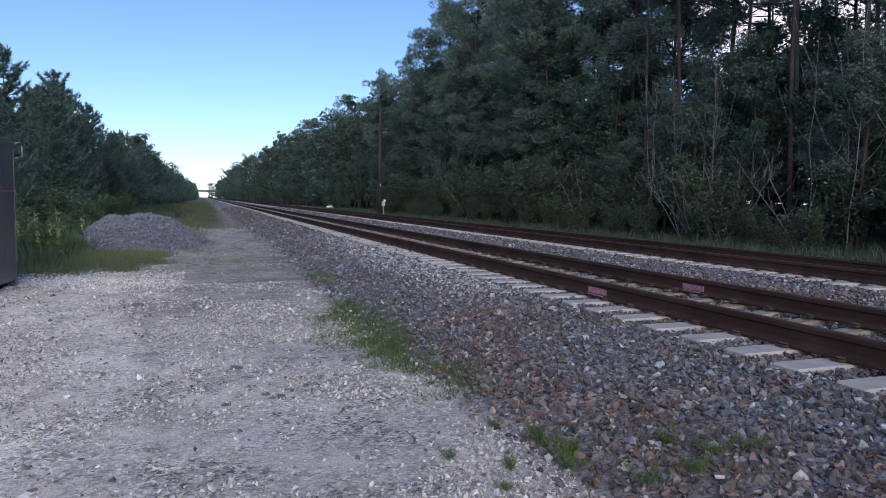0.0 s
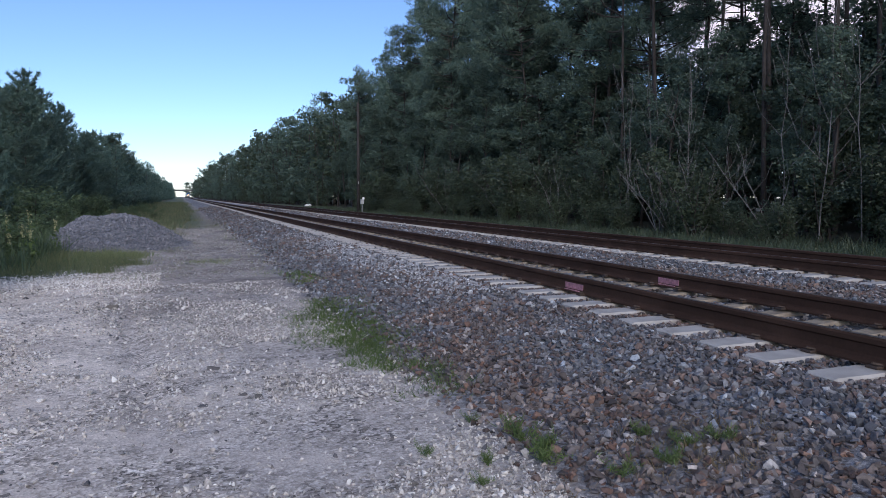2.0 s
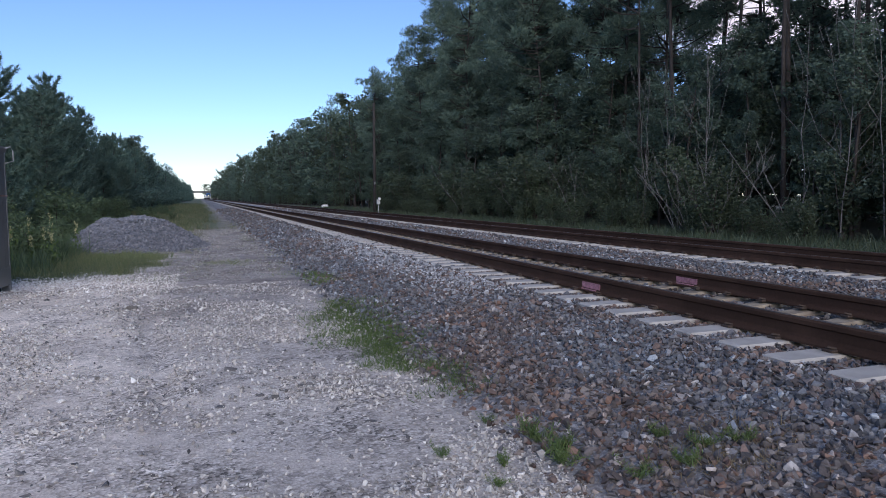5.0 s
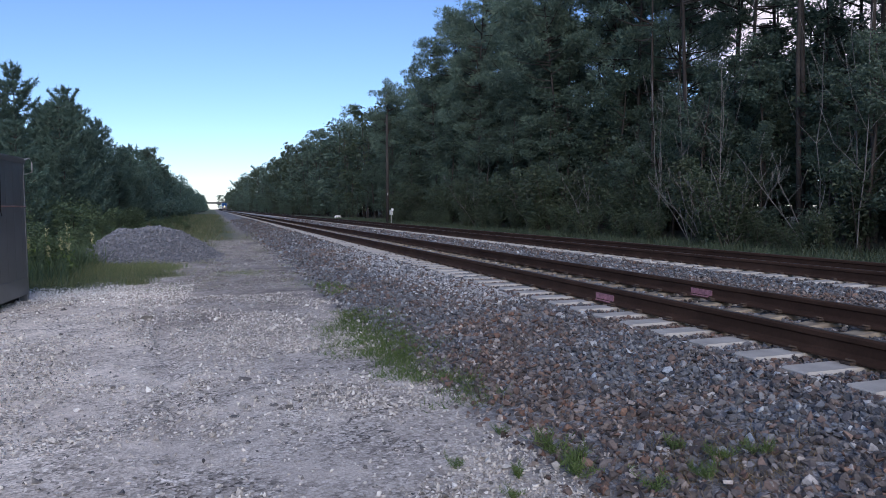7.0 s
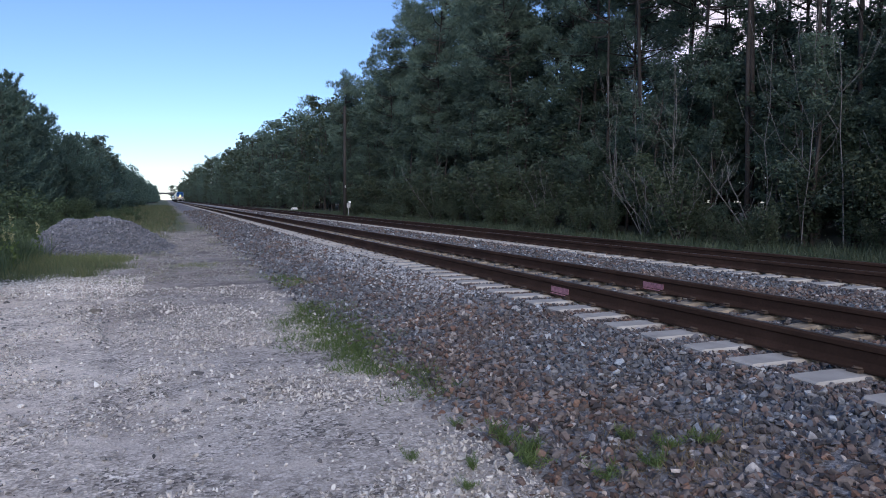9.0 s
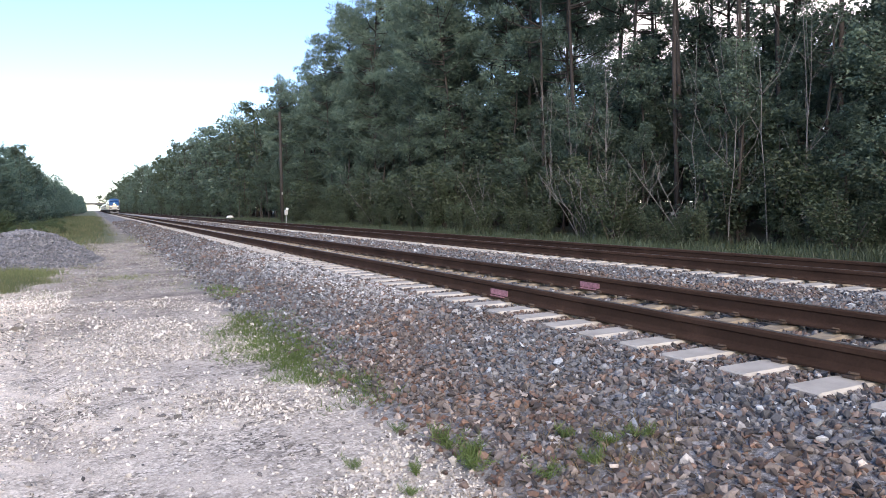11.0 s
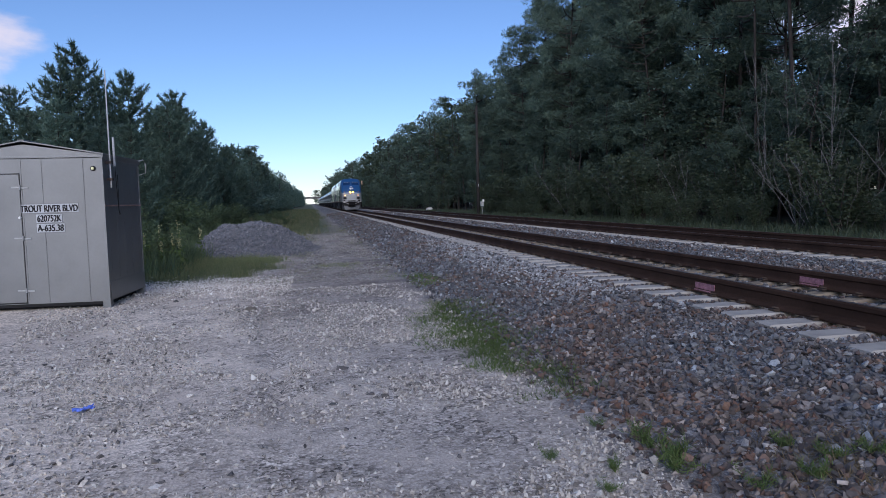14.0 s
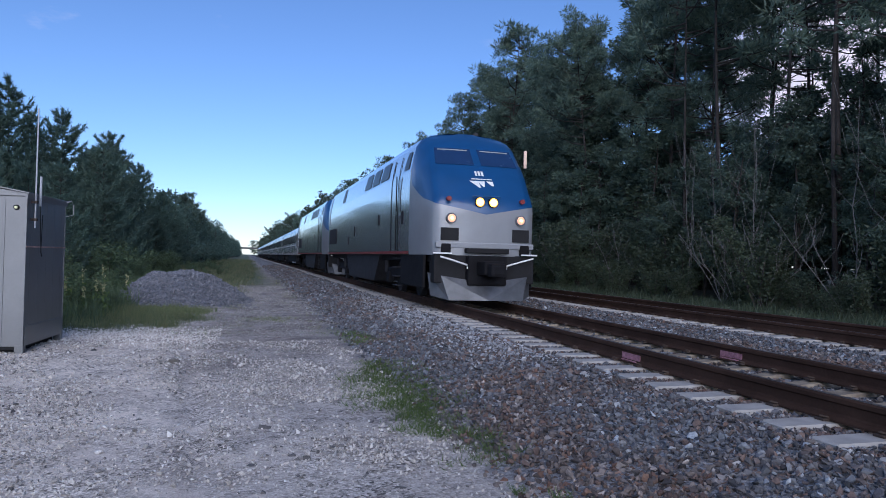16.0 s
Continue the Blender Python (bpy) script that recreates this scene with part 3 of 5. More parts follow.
def pebbles():
    n = 90000
    py = 2.0 + 11 * rng.uniform(size=n) ** 1.7
    px = rng.uniform(-0.75, 0.95, n) * np.clip(py * 0.42 + 1.2, 0, 6) + 0.2
    keep = px < 1.95
    patch = np.array([noise.noise(Vector((a * 0.8, b * 0.8, 3.0))) for a, b in zip(px, py)])
    keep &= rng.uniform(size=n) < np.clip(0.45 + patch * 1.9, 0.06, 1)
    px, py = px[keep], py[keep]
    sz = rng.lognormal(0, 0.4, len(px)) * 0.018 * (1 + py * 0.05)
    ex, ey = rng.uniform(-3.5, -0.4, 4200), rng.normal(14.0, 0.9, 4200)
    es = rng.lognormal(0, 0.4, 4200) * 0.028
    tagged(new("pale_gravel", scatter("pale_gravel", ex, ey, height(ex, ey) + es * 0.15, es, M_CHALK, rng, PEBBLES)), "strip of near-white gravel along the grass edge", "gravel", kind="stuff")
    qx, qy = rng.uniform(-1.4, 2.1, 14000), 8.5 + 27 * rng.uniform(size=14000) ** 1.2
    rough = np.array([noise.noise(Vector((a * 0.9, b * 0.5, 9.0))) for a, b in zip(qx, qy)]) > -0.12
    qx, qy = qx[rough], qy[rough]
    qs = rng.lognormal(0, 0.35, len(qx)) * 0.03 * (1 + 0.035 * (qy - 8))
    tagged(new("worn_gravel", scatter("worn_gravel", qx, qy, height(qx, qy) + qs * 0.1, qs, M_WORN, rng, PEBBLES)), "dull grey stones pressed into the worn road", "gravel", kind="stuff")
    # dark clods and stones, singly and in drifts
    cx, cy = rng.uniform(-3.4, 1.9, 2600), 2.2 + 11 * rng.uniform(size=2600) ** 1.4
    drift = np.array([noise.noise(Vector((a * 0.6, b * 0.6, 21.0))) for a, b in zip(cx, cy)])
    k = rng.uniform(size=2600) < np.clip(0.25 + drift * 1.6, 0.05, 1)
    cx, cy = cx[k], cy[k]
    cs = rng.lognormal(0, 0.45, len(cx)) * 0.036
    tagged(new("dark_clods", scatter("dark_clods", cx, cy, height(cx, cy) - cs * 0.05, cs, M_CLOD, rng)), "dark earthy clods and stones strewn over the lot", "gravel", kind="stuff")
    pz = height(px, py) + sz * 0.2
    tagged(new("road_gravel", scatter("road_gravel", px, py, pz, sz, M_PEBBLE, rng, PEBBLES)), "loose pale pebbles strewn over the lot", "gravel", kind="stuff")


pebbles()


def gravel_pile():
    """A heap of grey stone: a long mound with a flattened crown, covered with stones."""
    def top(u, v):
        r = np.sqrt((u / 2.25) ** 2 + (v / 3.0) ** 2)
        z = 1.5 * np.clip(1 - r, 0, 1)
        z = np.where(u > 0.3, np.minimum(z, 0.9 - 0.1 * (u - 0.3)), z)
        return np.minimum(z, 0.92) + 0.05 * np.sin(u * 4 + v) * np.clip(1 - r, 0, 1)
    cx, cy = -1.98, 24.2
    g = np.linspace(-1, 1, 50)
    U, V = np.meshgrid(g * 2.35, g * 3.1)
    Z = top(U, V) + rng.normal(0, 0.012, U.shape) - 0.03
    idx = np.arange(U.size).reshape(U.shape)
    faces = np.stack([idx[:-1, :-1], idx[:-1, 1:], idx[1:, 1:], idx[1:, :-1]], -1).reshape(-1, 4)
    heap = empty("stone_pile", pose(cx, cy, float(height(cx, cy))), "heaped pile of grey crushed stone on the grass edge", "stone pile")
    child("core", mesh_from("core", np.stack([U, V, Z], -1).reshape(-1, 3), faces, M_PILE, smooth=True), heap)
    m = 12000
    u, v = rng.uniform(-2.35, 2.35, m), rng.uniform(-3.2, 1.2, m)
    z = top(u, v)
    k = (z > 0.0) | (rng.uniform(size=m) < 0.12)
    sz = rng.lognormal(0, 0.3, k.sum()) * 0.062
    tagged(child("stone_cover", scatter("stone_cover", u[k], v[k], z[k] + sz * 0.1, sz, M_PILE, rng), heap), kind="stuff")


gravel_pile()


# ---- trees ----
def pine_tall(seed, h=20.0, detail=1.0, low=0.36, limbs=46):
    """A tall pine: bare trunk, crooked limbs, rounded heads of needles at their ends."""
    r = np.random.default_rng(seed)
    lean = r.normal(0, 0.02, 2)
    trunk = [(lean[0] * z + 0.1 * math.sin(z * 0.4 + seed), lean[1] * z, z, 0.12 * (1 - z / h) ** 0.8 + 0.02) for z in np.linspace(-0.3, h, 9)]
    paths, heads = [trunk], []
    for _ in range(int(limbs * min(1, detail + 0.5))):
        u = low + (0.99 - low) * r.uniform() ** 0.8
        z0 = u * h
        k = (u - low) / (1 - low)
        reach = 3.0 * math.sin(math.pi * min(0.96, 0.25 + 0.7 * k)) ** 0.8 * r.uniform(0.5, 1.15) + 0.3
        a = r.uniform(0, 2 * math.pi)
        x0, y0 = lean[0] * z0, lean[1] * z0
        rise = r.uniform(0.1, 0.7)
        path = [(x0 + math.cos(a + 0.2 * s) * reach * s, y0 + math.sin(a + 0.2 * s) * reach * s, z0 + rise * reach * s * s, 0.045 * (1 - s) + 0.012) for s in (0, 0.4, 0.75, 1)]
        paths.append(path)
        heads.append((*path[3][:3], r.uniform(0.55, 0.95)))
        if reach > 1.3:
            x1, y1, z1, _ = path[2]
            heads.append((x1 + r.normal(0, 0.4), y1 + r.normal(0, 0.4), z1 + r.uniform(0.0, 0.5), r.uniform(0.4, 0.75)))
    heads.append((lean[0] * h, lean[1] * h, h - 0.2, 0.7))
    c = np.array(heads)
    per = int(165 * detail)
    way = r.normal(size=(len(c) * per, 3))
    way /= np.linalg.norm(way, axis=1)[:, None]
    pts = np.repeat(c[:, :3], per, 0) + way * (np.repeat(c[:, 3], per) * r.uniform(0.25, 0.85, len(way)) ** 0.6)[:, None] * (1, 1, 0.65)
    wide = 0.075 / max(detail, 0.15) ** 0.55
    v, f = blades(pts, way * 0.8 + ball_points(len(way), r) * 0.6 + (0, 0, 0.2), r.uniform(0.2, 0.4, len(pts)) * max(detail, 0.3) ** -0.25, wide * r.uniform(0.6, 1.3, len(pts)), r)
    return tubes(paths, 4), (v, f)


def broadleaf(seed, h=13.0, detail=1.0, low=0.12, spread=2.6, leaf=1.0):
    """A dense deciduous tree of the wood's edge: forked trunk, limbs, leafy clumps."""
    r = np.random.default_rng(seed)
    paths, clumps = [], []
    trunk = [(0.15 * math.sin(z * 0.5 + seed), 0.15 * math.cos(z * 0.6), z, 0.15 * (1 - z / h) ** 0.9 + 0.02) for z in np.linspace(-0.3, h * 0.95, 8)]
    paths.append(trunk)
    for _ in range(26):
        u = r.uniform(low, 0.97)
        a = r.uniform(0, 2 * math.pi)
        reach = spread * math.sin(math.pi * min(0.97, 0.22 + 0.72 * u)) ** 0.7 * r.uniform(0.5, 1.15)
        z0 = u * h
        rise = r.uniform(0.2, 0.8)
        path = [(math.cos(a) * reach * s, math.sin(a) * reach * s, z0 + rise * reach * s, 0.04 * (1 - s) + 0.01) for s in (0, 0.5, 1)]
        paths.append(path)
        for s in (0.5, 0.8, 1.05):
            clumps.append((math.cos(a) * reach * s, math.sin(a) * reach * s, z0 + rise * reach * s, r.uniform(0.45, 1.0)))
    c = np.array(clumps)
    per = int(125 * detail)
    pts = np.repeat(c[:, :3], per, 0) + ball_points(len(c) * per, r) * np.repeat(c[:, 3], per)[:, None] * (1, 1, 0.75)
    v, f = leaves(pts, leaf * 0.145 / max(detail, 0.12) ** 0.5, r)
    return tubes(paths if detail > 0.5 else paths[:9], 4), (v, f)


def young_pine(seed, h=10.0, detail=1.0):
    """A young pine, green to the ground: whorls of limbs that curve up into bottle-brush ends."""
    r = np.random.default_rng(seed)
    paths = [[(0, 0, z, 0.11 * (1 - z / h) + 0.012) for z in np.linspace(-0.3, h, 7)]]
    pts, ways = [], []

    def brush(line, n, fat):
        """Needles all round the outer part of a limb, leaning to its end."""
        s = 1 - 0.8 * r.uniform(size=n) ** 1.4
        m = len(line) - 1
        j = np.minimum((s * m).astype(int), m - 1)
        d = line[j + 1] - line[j]
        p = line[j] + d * (s * m - j)[:, None]
        d = d / np.linalg.norm(d, axis=1)[:, None]
        pts.append(p + r.normal(0, 0.03, p.shape))
        ways.append((d * 0.6 + ball_points(n, r) * 1.1) * fat)

    z = 0.5
    while z < h * 0.95:
        u = z / h
        reach = (1 - u) ** 0.8 * 2.5 + 0.35
        k = 6 if u < 0.6 else 5 if u < 0.85 else 4
        a0 = r.uniform(0, 6.28)
        for i in range(k):
            a = a0 + 6.28 * i / k + r.normal(0, 0.25)
            L = reach * r.uniform(0.55, 1.25)
            up = r.uniform(0.35, 0.95)
            line = np.array([(math.cos(a) * L * s, math.sin(a) * L * s, z + up * L * s ** 2.2) for s in np.linspace(0, 1, 6)])
            paths.append([(*q, 0.022 * (1 - j / 6) + 0.006) for j, q in enumerate(line[::2])])
            brush(line, int((L * 60 + 30) * detail), 1.0)
            for side in (-1, 1, -1, 1)[:4 if L > 1.2 else 2]:
                s0 = r.uniform(0.4, 0.85)
                root = line[int(s0 * 5)]
                l2 = L * r.uniform(0.22, 0.42)
                b = a + side * r.uniform(0.5, 1.0)
                twig = np.array([root + np.array((math.cos(b) * l2 * s, math.sin(b) * l2 * s, l2 * (0.3 * s + 0.6 * s * s))) for s in np.linspace(0, 1, 4)])
                brush(twig, int((l2 * 70 + 22) * detail), 0.9)
        z += r.uniform(0.42, 0.75) * (1.25 - 0.6 * u)
    leader = np.array([(r.normal(0, 0.02), r.normal(0, 0.02), q) for q in np.linspace(h * 0.84, h, 5)])
    brush(leader, int(190 * detail), 0.85)
    pts, ways = np.concatenate(pts), np.concatenate(ways)
    v, f = blades(pts, ways, r.uniform(0.16, 0.3, len(pts)) * max(detail, 0.2) ** -0.2, 0.05 / max(detail, 0.1) ** 0.55 * r.uniform(0.6, 1.4, len(pts)), r)
    return tubes(paths if detail > 0.5 else paths[:1], 3), (v, f)


def bush(seed, h=2.4, detail=1.0):
    r = np.random.default_rng(seed)
    paths, clumps = [], []
    for _ in range(9):
        a, L = r.uniform(0, 6.28), h * r.uniform(0.6, 1.0)
        lean = r.uniform(0.15, 0.7)
        paths.append([(math.cos(a) * L * lean * s, math.sin(a) * L * lean * s, L * s - 0.1, 0.025 * (1 - s) + 0.006) for s in (0, 0.5, 1)])
        for s in (0.35, 0.65, 0.95):
            clumps.append((math.cos(a) * L * lean * s, math.sin(a) * L * lean * s, L * s, r.uniform(0.3, 0.6)))
    c = np.array(clumps)
    per = int(115 * detail)
    pts = np.repeat(c[:, :3], per, 0) + ball_points(len(c) * per, r) * np.repeat(c[:, 3], per)[:, None]
    pts[:, 2] = np.maximum(pts[:, 2], 0.03)
    v, f = leaves(pts, 0.098 / max(detail, 0.2) ** 0.5, r)
    return tubes(paths, 4), (v, f)


def plant(name, shape, wood, leaf, label, category, group):
    """A tree out of its shape: an Empty with trunk and crown."""
    (tv, tf), (lv, lf) = shape
    top = empty(name, pose(0, 0, -500), label, category, group)
    child("trunk", mesh_from("trunk", tv, tf, wood, smooth=True), top)
    child("crown", mesh_from("crown", lv, lf, leaf), top)
    return top


def drop(top):
    """Take a pattern out again once it has been copied."""
    for o in (*top.children_recursive, top):
        bpy.data.objects.remove(o)


def stand(kinds, places, r):
    """Copies of the patterns at (x, y, scale), on the ground, each turned and sized by chance."""
    for x, y, s in places:
        ob = kinds[int(r.integers(len(kinds)))]
        m = copy_thing(ob, pose(x, y, float(height(x, y)) - 0.05, r.normal(0, 1.5), r.normal(0, 1.5), r.uniform(0, 360)))
        m.scale = (s * r.uniform(0.9, 1.1), s * r.uniform(0.9, 1.1), s)


def forest(name, shapes, mats, places, r, label):
    """Far or hidden trees that nobody could count, joined into one mesh: kind stuff."""
    verts, faces, index, base = [], [], [], 0
    flat = []
    for (tv, tf), (lv, lf) in shapes:
        tri = np.array([t for f in tf for t in ([f[:3], (f[0], f[2], f[3])] if len(f) == 4 else [f[:3]])])
        flat.append((np.concatenate([np.array(tv), lv]), np.concatenate([tri, lf + len(tv)]), len(tri), len(lf)))
    for x, y, s in places:
        k = int(r.integers(len(flat)))
        v, f, nt, nl = flat[k]
        a = r.uniform(0, 6.28)
        ca, sa, w = math.cos(a) * s, math.sin(a) * s, r.uniform(0.9, 1.12)
        verts.append(np.stack([(v[:, 0] * ca - v[:, 1] * sa) * w + x, (v[:, 0] * sa + v[:, 1] * ca) * w + y, v[:, 2] * s + float(height(x, y)) - 0.05], 1))
        faces.append(f + base)
        index.append(np.concatenate([np.zeros(nt), np.full(nl, 1 + k)]))
        base += len(v)
    me = mesh_from(name, np.concatenate(verts), np.concatenate(faces), [M_BARK, *mats], np.concatenate(index))
    tagged(new(name, me), label, "woods", kind="stuff")


WOOD = "wood beyond the tracks"
tall = [plant("pine_tree", pine_tall(s), M_BARK, M_PINE, "tall dark pine with a bare trunk in the wood", "tree", WOOD) for s in (11, 12, 13)]
leafs = [plant("broadleaf_tree", broadleaf(s, detail=0.8, leaf=1.2), M_BARK, M_LEAF, "dense dark green broadleaf tree at the wood's edge", "tree", WOOD) for s in (21, 22, 23)]
tall_far = [plant("pine_tree", pine_tall(s, detail=0.4, limbs=60), M_BARK, M_PINE, "tall pine in the far wood along the track", "tree", WOOD) for s in (14, 15)]
open_pines = [plant("pine_tree", pine_tall(s, detail=0.6, low=0.48, limbs=22), M_BARK, M_PINE, "tall thin pine, sky showing between its limbs", "tree", WOOD) for s in (16, 17)]
LEFT = "young pines by the lot"
round_leafs = [plant("broadleaf_tree", broadleaf(27, detail=0.7, low=0.2, spread=3.4, leaf=1.8), M_BARK, M_LEAF, "round-headed broadleaf tree rising above the far pines", "tree", LEFT)]
young = [plant("young_pine", young_pine(s, detail=0.75), M_BARK, M_PINE_YOUNG, "young green pine with upturned branch ends", "tree", LEFT) for s in (31, 32, 33)]
young_far = [plant("young_pine", young_pine(s, detail=0.2), M_BARK, M_PINE_YOUNG, "young pine in the far row along the track", "tree", LEFT) for s in (34, 35)]
scrub = [plant("bush", bush(s, detail=0.7), M_BARK, M_SCRUB, "dark green scrub under the young pines", "bush", "scrub by the lot") for s in (45, 46)]
bushes = [plant("bush", bush(s), M_BARK, M_BUSH, "low dark green bush at the foot of the trees", "bush", "bushes along the wood") for s in (41, 42)]


def woods():
    r = np.random.default_rng(5)
    spot = lambda x, y, s, jx=1.2, jy=1.4, js=0.1: (x + r.normal(0, jx * 0.5), y + r.normal(0, jy * 0.5), s * (1 + r.normal(0, js)))
    # right of the tracks: bushes, an edge of broadleaf trees, tall pines behind; open pines at the near end
    near = lambda a, b, y: a + (b - a) * min(1, max(0, (y - 32) / 8))
    stand(bushes, [spot(18.3, y, 0.62, js=0.25) for y in np.arange(9, 75, 1.6)], r)
    stand(bushes, [spot(19.7, y, 1.15, js=0.25) for y in np.arange(9, 80, 2.0)], r)
    stand(leafs, [spot(20.9, y, near(0.4, 0.52, y), js=0.2) for y in np.arange(9, 96, 2.7)], r)
    stand(leafs, [spot(22.7, y, near(0.55, 0.92, y), js=0.15) for y in np.arange(9, 96, 2.9)], r)
    stand(leafs, [spot(26.0, y, near(0.5, 1.05, y)) for y in np.arange(10, 96, 4.0)], r)
    stand(tall, [spot(23.5, y, 0.92 - 0.15 * (y > 74), 1.8) for y in np.arange(33, 96, 3.4)], r)
    stand(tall, [spot(28.0, y, 1.0 - 0.18 * (y > 74), 3) for y in np.arange(35, 96, 4.0)], r)
    stand(open_pines, [spot(22.8, y, 0.95, 1.8) for y in np.arange(10, 33, 2.8)], r)
    stand(open_pines, [spot(27.5, y, 1.0, 3) for y in np.arange(11, 36, 3.0)], r)
    stand(open_pines, [spot(33.0, y, 1.05, 3) for y in np.arange(12, 44, 3.4)], r)
    stand(leafs, [spot(23.5, y, 0.8, 1.5) for y in (8.5, 11, 13.5)] + [spot(27.5, y, 0.95, 1.5) for y in (10, 13, 16)], r)
    stand(leafs, [spot(31.0, y, 0.92, 2.0) for y in np.arange(11, 36, 2.6)], r)
    stand(bushes, [spot(24.5, y, 1.6, 2, js=0.2) for y in np.arange(8, 96, 2.6)], r)
    stand(tall_far, [spot(36.0, y, 1.0, 4) for y in np.arange(62, 96, 5.0)], r)
    deep = [spot(29.5, y, near(0.58, 0.68, y), 2) for y in np.arange(8, 96, 3.0)] + [spot(34.0, y, 0.72, 3) for y in np.arange(10, 110, 3.2)]
    deep += [spot(42.0, y, 0.8, 4) for y in np.arange(6, 110, 3.4)] + [spot(52.0, y, 0.85, 5) for y in np.arange(0, 100, 4.2)]
    deep += [spot(31.5, y, 0.66, 2) for y in np.arange(12, 150, 2.6)] + [spot(38.0, y, 0.8, 3) for y in np.arange(14, 170, 3.0)]
    # out of view beside and behind the camera: trees added to block sun
    deep += [spot(23.0, y, 1.1, 2) for y in np.arange(-46, 8, 4.5)]
    forest("deep_wood", [broadleaf(s, detail=0.15, low=0.03, spread=3.0, leaf=1.15) for s in (51, 52)], [M_LEAF, M_LEAF], deep, r, "dark leafy depth of the wood, with unseen screening trees beside the lot")
    # unseen pines, added behind that row for the same screening
    forest("pine_wood", [pine_tall(s, detail=0.35) for s in (53, 54)], [M_PINE, M_PINE], [spot(28.0, y, 1.0, 3) for y in np.arange(-46, 8, 5.5)], r, "unseen tall pines added beside the lot as a sun screen")
    # the wood's edge along the line, on to the bridge and beyond it
    edge, pines = [], []
    for y in np.arange(96, 520, 1):
        k = 5 if y < 220 else 9
        if y % k:
            continue
        x = 21.5 - 6.5 * min(1, (y - 96) / 260)
        pines.append(spot(x + 3, y + 2, 0.84, js=0.12)) if y % (3 * k) == 0 else edge.append(spot(x + 3, y + 2, 1.24, js=0.1))
        edge += [spot(x, y, 1.12, js=0.14), spot(x + 1.0, y + 2, 0.42)]
        edge += [spot(x - 1.4, y + k * q / 3, 0.3, js=0.25) for q in range(3)]
        if y < 320:
            edge.append(spot(x - 0.8, y + 2.5, 0.6, js=0.2))
        if y < 260:
            edge += [spot(x + 6, y + 2.5, 1.05), spot(x - 2.2, y, 0.22, js=0.2)]
            pines.append(spot(x + 8, y + 1, 0.84, 2))
    edge += [spot(5.5 + 2.1 * i, 905 + 6 * (i % 3), 1.45, 0.5, js=0.06) for i in range(28)]
    edge += [spot(13.5, y, 1.15, 1.5, js=0.12) for y in np.arange(520, 820, 14)]
    forest("far_wood", [broadleaf(s, detail=0.14, low=0.05, spread=3.0) for s in (24, 25, 26)], [M_LEAF, M_LEAF, M_BUSH], edge, r, "leafy edge of the far wood along the line")
    forest("far_pines", [pine_tall(s, detail=0.25, limbs=60) for s in (14, 15)], [M_PINE, M_PINE], pines, r, "tall pines rising from the far wood")
    # left: young pines
    for i, (x, y, sc) in enumerate(((-15.5, 40.6, 0.78), (-12.3, 37.9, 0.86), (-11.8, 40.9, 1.03), (-12.5, 47.6, 0.96), (-9.8, 42.7, 0.91), (-10.5, 52.1, 0.83), (-9.4, 53.0, 0.97), (-9.0, 64.1, 0.89), (-8.6, 74.9, 0.73), (-13.5, 38.2, 0.63), (-8.2, 50.9, 0.64), (-11.2, 45.8, 0.76), (-8.4, 86.2, 0.67))):
        stand([young[i % 3]], [(x, y, sc)], r)
    stand(young, [spot(-8.2, y, 0.5 + 0.1 * (y > 40), 1.2, js=0.2) for y in np.arange(27, 76, 3.4)], r)
    stand(young, [spot(-10.6, y, 0.72, 1.4, js=0.13) for y in np.arange(52, 76, 3.0)], r)
    stand(young_far, [spot(-14.5, y, 0.6, 2) for y in np.arange(33, 80, 3.2)], r)
    stand(young_far, [spot(-20.5, y, 0.66, 3) for y in np.arange(40, 80, 3.6)], r)
    stand(young, [spot(-7.0, y, 0.28, js=0.3) for y in np.arange(24, 70, 2.2)], r)
    stand(scrub, [spot(-5.9, y, 0.6, 1.6, js=0.25) for y in np.arange(18.5, 60, 1.3)], r)
    stand(scrub, [spot(-4.6 + 0.02 * (y - 30), y, 0.32, 1.0, js=0.3) for y in np.arange(29, 84, 1.7)], r)
    stand(scrub, [spot(-3.1 + 0.02 * (y - 34), y, 0.17, 1.4, js=0.4) for y in np.arange(34, 84, 2.6)], r)
    stand(scrub, [spot(-4.7, y, 0.4, 1.2, js=0.25) for y in np.arange(18.0, 27, 0.9)], r)
    stand(round_leafs, [spot(-8.4, 101, 0.7, 0, 0, 0), spot(-9.6, 104, 0.7, 0, 0, 0), spot(-8.0, 109, 0.64, 0, 0, 0), spot(-7.4, 116, 0.6, 0, 0, 0)], r)
    row = [spot(-8.4 + min(2.4, (y - 76) / 110), y, 0.8) for y in np.arange(76, 480, 3.6)] + [spot(-11.5, y, 0.9) for y in np.arange(76, 240, 3.6)]
    forest("far_young_pines", [young_pine(s, detail=0.08) for s in (34, 35)], [M_PINE_YOUNG, M_PINE_YOUNG], row, r, "far row of young pines along the line")
    forest("far_scrub", [bush(s, detail=0.3) for s in (43, 44)], [M_PINE_YOUNG, M_PINE_YOUNG], [spot(-6.4, y, 1.0) for y in np.arange(76, 240, 3.6)], r, "low green scrub along the far pines")


woods()
for pattern in open_pines + tall + leafs + tall_far + young + young_far + bushes + scrub + round_leafs:
    drop(pattern)


